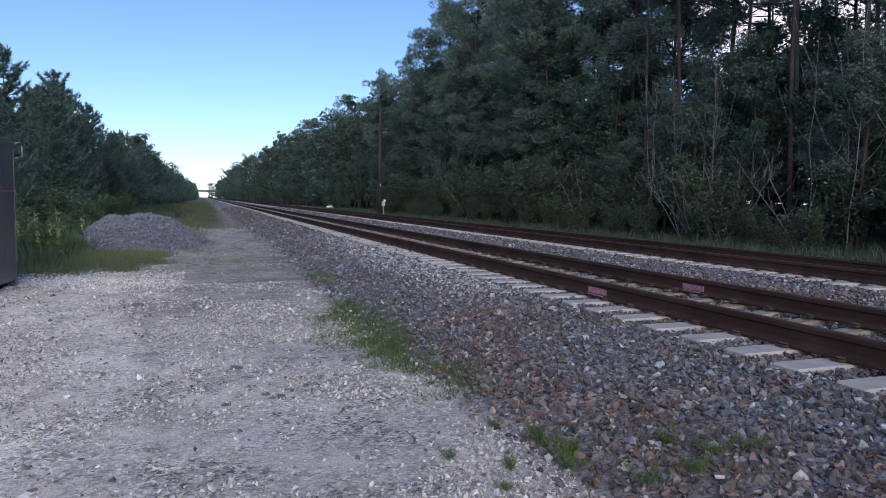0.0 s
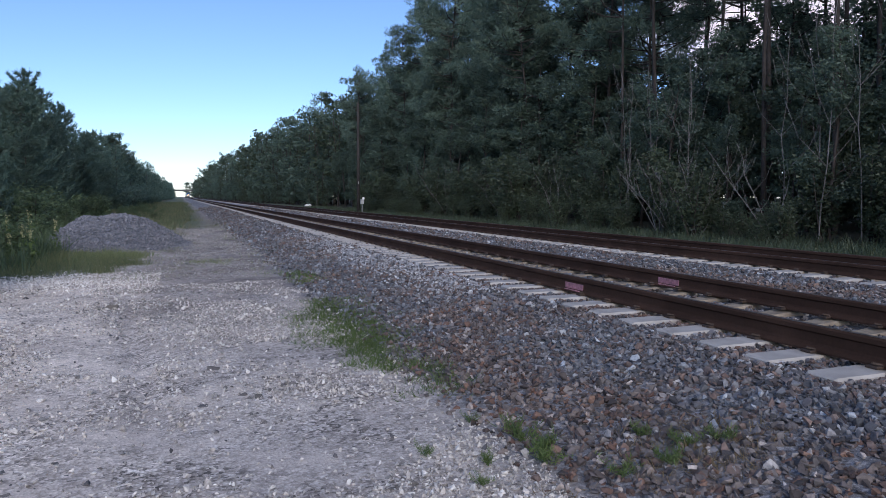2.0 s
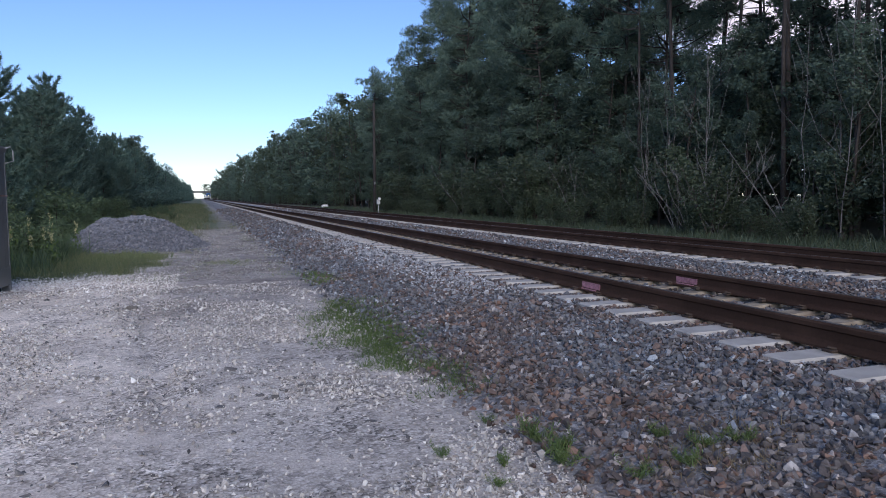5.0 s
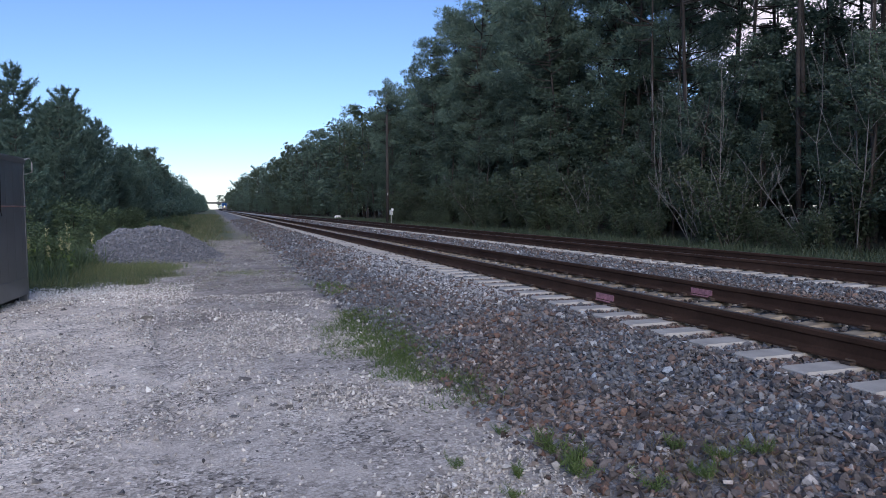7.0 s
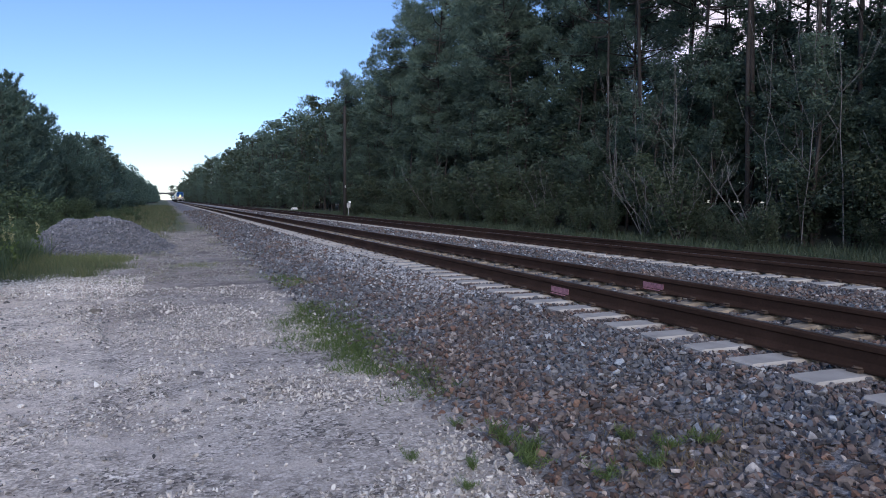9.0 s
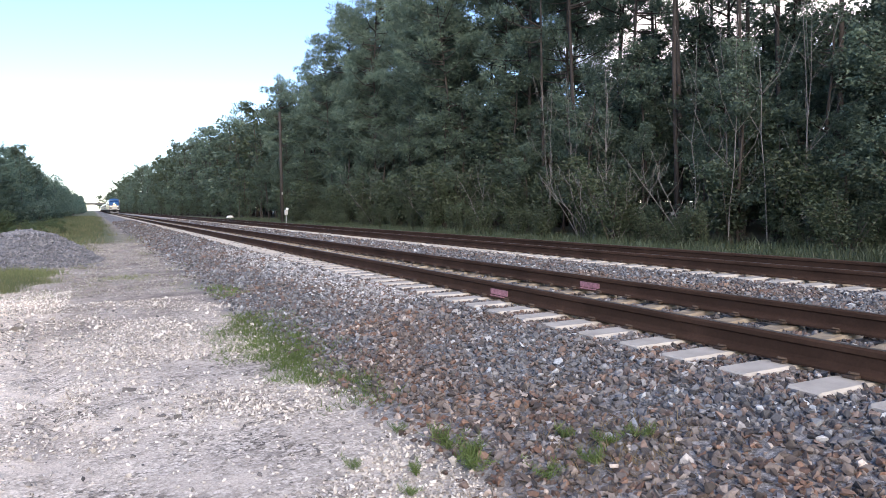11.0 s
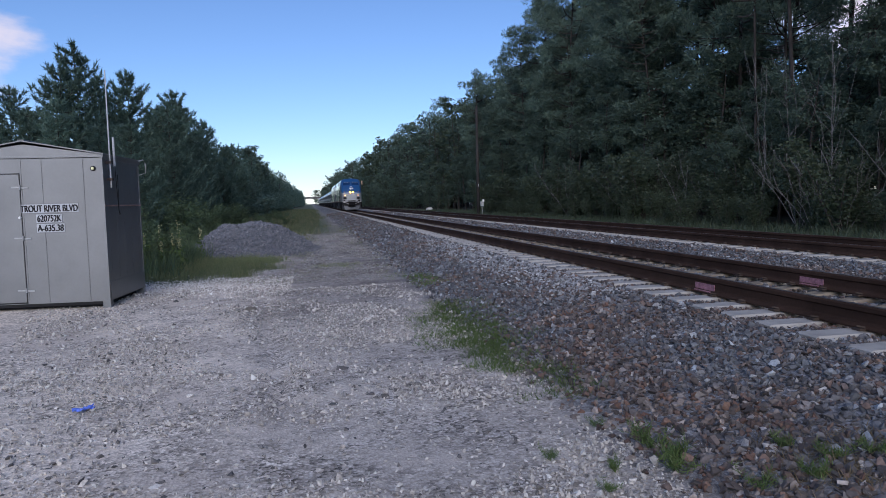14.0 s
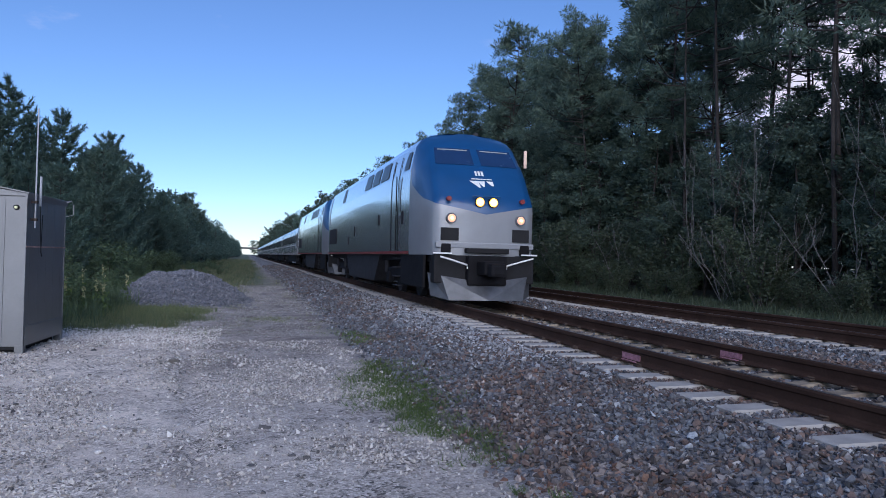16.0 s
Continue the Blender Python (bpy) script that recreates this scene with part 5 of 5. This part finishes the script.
# ---- the train ----
def glossy(name, col, rough, metal=0.0, coat=0.0, streak=0.12, spec=0.5):
    m, nt, b = material(name, rough, metal)
    b.inputs["Specular IOR Level"].default_value = spec
    src = nt.nodes.new("ShaderNodeTexCoord").outputs["Object"]
    lo, hi = tuple(c * (1 - streak) for c in col), tuple(min(1, c * (1 + streak * 0.5)) for c in col)
    nt.links.new(ramp(nt, noise_of(nt, 1.2, 6, 0.6, src), (0.3, lo), (0.7, hi)), b.inputs["Base Color"])
    rr = nt.nodes.new("ShaderNodeMapRange")
    rr.inputs["To Min"].default_value, rr.inputs["To Max"].default_value = rough * 0.8, rough * 1.25
    nt.links.new(noise_of(nt, 3.0, 5, 0.6, src), rr.inputs["Value"])
    nt.links.new(rr.outputs[0], b.inputs["Roughness"])
    b.inputs["Coat Weight"].default_value = coat
    b.inputs["Coat Roughness"].default_value = 0.12
    return m


M_SILVER = glossy("silver_train_paint", (0.5, 0.52, 0.55), 0.11, 0.7, 0.5)
M_BLUE = glossy("deep_blue_train_paint", (0.008, 0.062, 0.185), 0.3, 0.0, 0.6)
# dimmer copy of the body silver, offsetting the light on the front
M_NOSE = glossy("dimmed_nose_silver", (0.26, 0.27, 0.29), 0.35, 0.2, 0.3)
M_RED = glossy("red_stripe_paint", (0.2, 0.02, 0.022), 0.4)
M_UNDER = plain("underframe_black", (0.01, 0.01, 0.012), 0.85, vary=0.4, scale=2, spec=0.15)
M_TANK = plain("dusty_dark_steel", (0.03, 0.03, 0.034), 0.75, 0.1, vary=0.3, spec=0.2)
# scuffed silver with the shade under the nose put into its colour
M_PLOW = glossy("dimmed_pilot_silver", (0.11, 0.116, 0.13), 0.4, 0.3, streak=0.6)
M_GLASS = glossy("dark_window_glass", (0.012, 0.015, 0.02), 0.3, 0.0, 0.0, spec=0.12)
M_SCREEN = glossy("blue_tinted_windshield", (0.015, 0.04, 0.11), 0.25, 0.0, 0.0)
M_STEELCAR = glossy("stainless_car_side", (0.62, 0.63, 0.65), 0.26, 0.85)
M_HEADLIGHT = glowing("headlight_glow", (1.0, 0.46, 0.028), 22.0)
M_BULB = glowing("ditch_bulb_glow", (1.0, 0.5, 0.1), 8.0)
# emission on the reflector ring imitates the headlight's orange halo
M_GLOW_RING = glowing("headlight_halo_glow", (1.0, 0.42, 0.06), 1.2)
M_DITCH = glowing("ditch_light_glow", (1.0, 0.5, 0.3), 0.35)
# the sunset's reflection is put into the mirror's base colour
M_MIRROR = plain("sunset_tinted_mirror", (0.85, 0.62, 0.48), 0.3, vary=0.05)

# half cross-section of the locomotive: how wide it is at each height
SIDE = [(1.18, 1.5), (1.5, 1.52), (2.2, 1.52), (3.0, 1.52), (3.42, 1.5), (3.75, 1.44), (4.08, 1.36), (4.28, 1.22), (4.4, 0.95), (4.48, 0.5), (4.5, 0.0)]


def side_x(z):
    return float(np.interp(z, [a for a, _ in SIDE], [b for _, b in SIDE]))


def loco_shell():
    """Body from behind the cab front to the tail, then the raked, tapered nose."""
    bm = bmesh.new()
    ring = [(-x, z) for z, x in SIDE] + [(x, z) for z, x in SIDE[-2::-1]]
    ys = [1.9, 3.3, 6, 10, 14, 18, 20.7, 21.0]
    rows = []
    for y in ys:
        k = 0.94 if y == 21.0 else 1.0
        rows.append([bm.verts.new((x * k, y, z if z < 1.6 else 1.18 + (z - 1.18) * k)) for x, z in ring])
    for a, b in zip(rows, rows[1:]):
        for i in range(len(ring) - 1):
            bm.faces.new((a[i], b[i], b[i + 1], a[i + 1]))
    bm.faces.new(rows[-1])
    bmesh.ops.recalc_face_normals(bm, faces=bm.faces)
    return bm


def nose_point(u, z):
    """A point of the nose: u runs -1..1 across, z is the height."""
    front = float(np.interp(z, [1.18, 2.3, 2.5, 3.2, 3.45, 4.1, 4.32, 4.44, 4.5], [0.0, 0.0, 0.05, 0.5, 0.72, 1.35, 1.6, 1.85, 1.9]))
    w = float(np.interp(z, [1.18, 2.4, 3.4, 4.1, 4.32, 4.5], [1.26, 1.27, 1.22, 1.12, 0.95, 0.2]))
    X = side_x(z)
    a = abs(u)
    if a <= 0.72:
        s = a / 0.72
        x, y = s * w, front + 0.1 * s ** 3 - 0.0
    else:
        s = (a - 0.72) / 0.28
        x = w + (X - w) * (1 - (1 - s) ** 1.6)
        y = front + 0.1 + (1.9 - front - 0.1) * s ** 1.25
    return Vector((math.copysign(x, u), min(y, 1.9), z))


def edge_z(u):
    """Where the blue begins: a shallow V in front, rising along the flank."""
    a = abs(u)
    return float(np.interp(a, [0, 0.72, 0.85, 0.97, 1.0], [2.2, 2.44, 2.62, 3.05, 3.5]))


def nose(lower):
    bm = bmesh.new()
    us = np.concatenate([np.linspace(-1, -0.72, 8), np.linspace(-0.6, 0.6, 11), np.linspace(0.72, 1, 8)])
    rows = []
    for k in range(17):
        row = []
        for u in us:
            zb = edge_z(u)
            z = 1.18 + (zb - 1.18) * k / 16 if lower else zb + (4.5 - zb) * (k / 16)
            row.append(bm.verts.new(nose_point(u, z)))
        rows.append(row)
    for a, b in zip(rows, rows[1:]):
        for i in range(len(us) - 1):
            try:
                bm.faces.new((a[i], a[i + 1], b[i + 1], b[i]))
            except ValueError:
                pass
    bmesh.ops.remove_doubles(bm, verts=bm.verts, dist=0.002)
    bmesh.ops.recalc_face_normals(bm, faces=bm.faces)
    return bm


def patch(u0, u1, z0, z1, off, n=6, u0t=None, u1t=None):
    """A raised panel that follows the nose; its top edge may run between other ends."""
    bm = bmesh.new()
    u0t, u1t = u0 if u0t is None else u0t, u1 if u1t is None else u1t
    rows = []
    for k in range(n + 1):
        z = z0 + (z1 - z0) * k / n
        a, b = u0 + (u0t - u0) * k / n, u1 + (u1t - u1) * k / n
        row = []
        for i in range(n + 1):
            u = a + (b - a) * i / n
            p = nose_point(u, z)
            t = (nose_point(u + 0.01, z) - nose_point(u - 0.01, z)).cross(nose_point(u, z + 0.01) - nose_point(u, z - 0.01)).normalized()
            row.append(bm.verts.new(p + t * off))
        rows.append(row)
    for a, b in zip(rows, rows[1:]):
        for i in range(n):
            bm.faces.new((a[i], a[i + 1], b[i + 1], b[i]))
    return bm


def side_panel(bm, s, pts, off=0.006):
    """A flat dark panel on the flank through points (y, z)."""
    (ya, za), (yb, zb), (yc, zc), (yd, zd) = pts
    n = 8
    rows = []
    for k in range(n + 1):
        t = k / n
        row = []
        for y, z in ((ya + (yd - ya) * t, za + (zd - za) * t), (yb + (yc - yb) * t, zb + (zc - zb) * t)):
            row.append(bm.verts.new((s * (side_x(z) + off), y, z)))
        rows.append(row)
    for a, b in zip(rows, rows[1:]):
        q = (a[0], a[1], b[1], b[0])
        bm.faces.new(q if s < 0 else q[::-1])
    return bm


def bogie(top, y, spread, wheels):
    truck = part("bogie", box(-1.0, 1.0, y - 0.35, y + 0.35, 0.45, 0.85, 0.05), M_UNDER, top, "black bogie")
    for s in (-1, 1):
        bm = box(s * 1.12 - 0.08, s * 1.12 + 0.08, y - spread - 0.55, y + spread + 0.55, 0.5, 0.78, 0.04)
        part("side_frame", bm, M_UNDER, truck)
        for k in np.linspace(-spread, spread, wheels):
            part("axle_box", box(s * 1.18 - 0.09, s * 1.18 + 0.09, y + k - 0.2, y + k + 0.2, 0.3, 0.66, 0.04), M_UNDER, truck)
            part("damper", rod((s * 1.2, y + k + 0.42, 0.62), (s * 1.2, y + k + 0.42, 1.0), 0.08, sides=8), M_TANK, truck)
            bm = rod((s * 0.72, y + k, 0.5), (s * 0.84, y + k, 0.5), 0.5, 0.49, 24)
            add_rod(bm, (s * 0.69, y + k, 0.5), (s * 0.72, y + k, 0.5), 0.53, 0.53, 24)
            part("wheel", bm, M_TANK, truck, "dull steel wheel")


def locomotive(lit):
    top = empty("locomotive", pose(NEAR_TRACK, 0, RAIL_TOP), "silver and blue diesel passenger locomotive with lit headlights" if lit else "second silver diesel passenger locomotive coupled behind the first", "locomotive", "locomotives of the train")
    part("body", loco_shell(), M_SILVER, top, "silver painted body shell")
    part("nose", nose(True), M_NOSE, top, "silver lower nose", smooth=True)
    part("cab_front", nose(False), M_BLUE, top, "deep blue cab front", smooth=True)
    for a, b in ((-0.66, -0.06), (0.06, 0.66)):
        w = part("windshield", patch(a, b, 3.5, 3.98, 0.012), M_SCREEN, top, "dark windshield pane", smooth=True)
        part("sun_visor", patch(a + 0.05, b - 0.05, 3.915, 3.945, 0.018), M_GREY, w, "pale strip along the top of the pane", smooth=True)
    for s in (-1, 1):
        lamp = part("headlight", rod((s * 0.175, -0.02, 2.5), (s * 0.175, 0.12, 2.5), 0.12, 0.12, 20), M_BLACK, top)
        part("reflector", rod((s * 0.175, -0.03, 2.5), (s * 0.175, -0.02, 2.5), 0.1, 0.112, 20), M_GLOW_RING if lit else M_GLASS, lamp)
        part("lens", rod((s * 0.175, -0.04, 2.5), (s * 0.175, -0.03, 2.5), 0.085, 0.09, 20), M_HEADLIGHT if lit else M_GLASS, lamp)
        ditch = part("ditch_light", rod((s * 0.9, -0.05, 2.08), (s * 0.9, 0.1, 2.08), 0.13, 0.13, 20), M_PLOW, top)
        part("lens", rod((s * 0.9, -0.065, 2.08), (s * 0.9, -0.05, 2.08), 0.08, 0.1, 20), M_DITCH if lit else M_GLASS, ditch)
        part("bulb", rod((s * 0.9, -0.075, 2.08), (s * 0.9, -0.065, 2.08), 0.03, 0.035, 12), M_BULB if lit else M_GLASS, ditch)
        # no recess is cut: a dark panel paints the pocket's shaded inside
        part("step_pocket", box(s * 0.92 - 0.22, s * 0.92 + 0.22, -0.012, 0.1, 1.54, 1.85, 0.01), M_DARK, top, "dark panel put in for a shaded pocket in the nose")
        part("red_marker", rod((s * 0.96, 0.1, 2.56), (s * 0.96, 0.0, 2.56), 0.06, 0.06, 12), M_RED, top)
        if s > 0:
            part("mirror", box(s * 1.62 - 0.04, s * 1.62 + 0.04, 1.5, 1.55, 3.62, 4.1, 0.01), M_MIRROR, top, "mirror on the cab side, coloured as if reflecting sunset")
        part("corner_hook", box(s * 1.02 - 0.12, s * 1.02 + 0.12, -0.05, 0.06, 1.2, 1.46, 0.03), M_UNDER, top)
        rail = [(s * 0.5, -0.14, 0.86, 0.022), (s * 0.52, -0.16, 0.95, 0.022), (s * 0.9, -0.2, 1.06, 0.022), (s * 1.2, -0.18, 1.14, 0.022)]
        v, f = tubes([rail], 6)
        child("grab_rail", mesh_from("grab_rail", v, f, M_WHITE, smooth=True), top, "white bent grab rail")
        part("grab_bar", rod((s * 0.9, -0.12, 1.22), (s * 1.35, -0.05, 1.22), 0.02, 0.02, 6), M_WHITE, top)
    part("end_sill", box(-1.27, 1.27, -0.01, 0.6, 1.36, 1.5, 0.02), M_NOSE, top, "dull grey sill below the nose")
    part("headlight_visor", box(-0.36, 0.36, -0.03, 0.05, 2.63, 2.66, 0.008), M_BLUE, top)
    # pilot: two swept plates and the coupler
    for s in (-1, 1):
        bm = bmesh.new()
        pts = [(0.0, -0.34, 0.1), (s * 0.95, -0.14, 0.09), (s * 1.3, 0.3, 0.18), (s * 1.36, 0.42, 0.74), (s * 1.12, 0.02, 0.68), (0.0, -0.12, 0.52)]
        a = [bm.verts.new(p) for p in pts]
        bm.faces.new((a[0], a[1], a[4], a[5]))
        bm.faces.new((a[1], a[2], a[3], a[4]))
        bmesh.ops.recalc_face_normals(bm, faces=bm.faces)
        bmesh.ops.solidify(bm, geom=bm.faces, thickness=0.03)
        part("pilot_plate", bm, M_PLOW, top, "silver snow plough plate, scuffed, darkened as if in shade")
        part("side_skirt", box(s * 1.42 - 0.04, s * 1.42 + 0.04, 0.5, 3.1, 0.35, 1.18, 0.03), M_UNDER, top)
        part("red_stripe", box(s * 1.527 - 0.004, s * 1.527 + 0.004, 1.95, 20.9, 1.2, 1.27), M_RED, top, "thin red stripe along the sill")
    part("buffer_beam", box(-1.3, 1.3, 0.02, 0.5, 0.5, 1.2, 0.03), M_BLACK, top, "black beam behind the coupler")
    bm = box(-0.28, 0.28, -0.75, 0.1, 0.72, 1.05, 0.05)
    add_box(bm, -0.2, 0.2, -1.0, -0.6, 0.68, 1.0, 0.08)
    add_box(bm, -0.5, 0.5, -0.2, 0.1, 0.45, 1.18, 0.05)
    part("coupler", bm, M_UNDER, top, "black coupler and draft gear")
    part("coupler_step", box(-0.55, 0.55, -0.2, 0.0, 1.24, 1.36, 0.02), M_BLACK, top)
    # bars for the number, a plain swoosh of three wedges for the badge
    for k in range(3):
        part("number_bar", patch(-0.09 + k * 0.05, -0.055 + k * 0.05, 3.2, 3.33, 0.014, 3), M_WHITE, top, "pale figure-sized bar")
    part("badge_bar", patch(-0.16, 0.16, 3.1, 3.125, 0.014, 3), M_WHITE, top)
    for k, (a, b, a2, b2) in enumerate(((-0.2, -0.03, 0, -0.06), (-0.07, 0.03, 0, 0.04), (0.06, 0.17, 0, 0))):
        part("badge_wedge", patch(b - 0.03, b, 2.88 + 0.03 * k, 3.06, 0.014, 4, a, b2 if k < 2 else b), M_WHITE, top, "white wedge of the badge")
    # flanks
    for s in (-1, 1):
        def flank(name, pts, mat=M_GLASS, label="", off=0.016):
            part(name, side_panel(bmesh.new(), s, pts, off), mat, top, label)
        flank("cab_window", [(2.15, 3.5), (2.75, 3.5), (2.55, 3.98), (2.15, 3.98)], M_GLASS, "cab side window")
        flank("cab_seam", [(3.24, 1.25), (3.33, 1.25), (3.33, 3.95), (3.24, 3.95)], M_DARK)
        flank("cab_seam", [(4.18, 1.25), (4.3, 1.25), (4.3, 3.95), (4.18, 3.95)], M_DARK)
        flank("cab_door", [(3.38, 1.3), (4.14, 1.3), (4.14, 3.4), (3.38, 3.4)], M_SILVER, "silver cab door", 0.01)
        for z in (1.8, 2.9):
            part("handrail", rod((s * 1.58, 3.3, z - 0.5), (s * 1.58, 3.3, z + 0.5), 0.018, 0.018, 6), M_UNDER, top)
        for y in (5.0, 6.6, 8.2):
            flank("engine_window", [(y, 3.52), (y + 1.35, 3.52), (y + 1.1, 4.03), (y - 0.05, 4.03)], M_GLASS, "dark slanted window")
        flank("intake_grille", [(14.9, 3.5), (15.7, 3.5), (15.5, 4.1), (14.9, 4.1)], M_GLASS, "dark slanted intake")
        flank("side_grille", [(17.4, 1.68), (20.2, 1.68), (20.2, 2.42), (17.4, 2.42)], M_DARK, "dark side grille")
        for y in (18.1, 18.8, 19.5):
            flank("grille_bar", [(y, 1.68), (y + 0.08, 1.68), (y + 0.08, 2.42), (y, 2.42)], M_TANK, "", 0.026)
        for y, z in ((6.2, 2.3), (11.4, 2.1), (13.2, 1.75), (2.6, 2.2)):
            flank("access_hatch", [(y, z - 0.18), (y + 0.22, z - 0.18), (y + 0.22, z + 0.18), (y, z + 0.18)], M_DARK)
        flank("blue_tail", [(20.2, 2.7), (20.95, 2.7), (20.95, 4.1), (20.0, 4.1)], M_BLUE, "blue corner at the tail")
        for k in range(4):
            part("ladder_step", box(s * 1.42 - 0.1, s * 1.42 + 0.14, 3.35, 3.95, 0.28 + k * 0.26, 0.31 + k * 0.26, 0.006), M_TANK, top)
    for y in (8, 10.5, 13, 17):
        part("roof_fan", rod((0, y, 4.46), (0, y, 4.58), 0.6, 0.55, 20), M_TANK, top)
    bm = bmesh.new()
    va = [bm.verts.new(p) for p in ((-1.4, 6.6, 1.2), (1.4, 6.6, 1.2), (1.4, 7.6, 0.28), (-1.4, 7.6, 0.28))]
    vb = [bm.verts.new(p) for p in ((-1.4, 14.6, 1.2), (1.4, 14.6, 1.2), (1.4, 13.6, 0.28), (-1.4, 13.6, 0.28))]
    bm.faces.new(va), bm.faces.new(vb[::-1])
    for i in range(4):
        bm.faces.new((va[i], vb[i], vb[(i + 1) % 4], va[(i + 1) % 4]))
    bmesh.ops.recalc_face_normals(bm, faces=bm.faces)
    part("fuel_tank", bm, M_TANK, top, "dusty dark fuel tank")
    part("underframe", box(-1.3, 1.3, 0.3, 20.8, 1.0, 1.19, 0.02), M_UNDER, top)
    bogie(top, 4.6, 1.3, 2)
    bogie(top, 17.2, 1.3, 2)
    part("horn", rod((0.4, 2.6, 4.5), (0.4, 2.2, 4.56), 0.05, 0.08, 10), M_TANK, top)
    return top


def coach():
    """A single-level stainless passenger car, 25.6 long."""
    top = empty("passenger_car", pose(NEAR_TRACK, 0, RAIL_TOP), "stainless silver passenger car with a dark window band", "railway car", "passenger cars of the train")
    prof = [(1.1, 1.42), (1.3, 1.52), (2.0, 1.56), (2.9, 1.53), (3.3, 1.42), (3.62, 1.16), (3.8, 0.7), (3.86, 0.0)]
    ring = [(-x, z) for z, x in prof] + [(x, z) for z, x in prof[-2::-1]]
    bm = bmesh.new()
    rows = [[bm.verts.new((x * k, y, z)) for x, z in ring] for y, k in ((0.3, 0.94), (0.6, 1), (25.0, 1), (25.3, 0.94))]
    for a, b in zip(rows, rows[1:]):
        for i in range(len(ring) - 1):
            bm.faces.new((a[i], b[i], b[i + 1], a[i + 1]))
    bm.faces.new(rows[0]), bm.faces.new(rows[-1])
    bmesh.ops.recalc_face_normals(bm, faces=bm.faces)
    part("body", bm, M_STEELCAR, top)
    for s in (-1, 1):
        for z in (1.4, 1.55, 1.7):
            part("flute", box(s * 1.545 - 0.012, s * 1.545 + 0.02, 0.7, 24.9, z, z + 0.05, 0.008), M_STEELCAR, top)
        part("stripe", box(s * 1.565 - 0.004, s * 1.565 + 0.006, 0.7, 24.9, 1.95, 2.02), M_WHITE, top)
        part("window_band", box(s * 1.548 - 0.01, s * 1.548 + 0.01, 0.9, 24.7, 2.2, 2.85, 0.004), M_TANK, top)
        for k in range(12):
            y = 2.6 + k * 1.75
            part("window", box(s * 1.56 - 0.01, s * 1.56 + 0.012, y, y + 1.3, 2.27, 2.78, 0.01), M_GLASS, top)
        part("door", box(s * 1.558 - 0.01, s * 1.558 + 0.014, 1.1, 1.9, 1.2, 3.0, 0.01), M_STEELCAR, top)
    part("gangway", box(-0.55, 0.55, -0.05, 0.3, 1.2, 3.4, 0.03), M_UNDER, top)
    part("underframe", box(-1.2, 1.2, 5, 20, 0.45, 1.1, 0.05), M_UNDER, top)
    bogie(top, 3.6, 1.25, 2)
    bogie(top, 22.0, 1.25, 2)
    return top


engine = locomotive(True)
consist = [(engine, 0.0)]
second = locomotive(False)
consist.append((second, 22.4))
first_car = coach()
consist.append((first_car, 44.4))
for k in range(1, 9):
    consist.append((copy_thing(first_car, pose(NEAR_TRACK, 0, RAIL_TOP)), 44.4 + 25.9 * k))


def motions():
    for vehicle, behind in consist:
        walk(vehicle, [(t, pose(NEAR_TRACK, y + behind, RAIL_TOP)) for t, y in TRAIN])


motions()
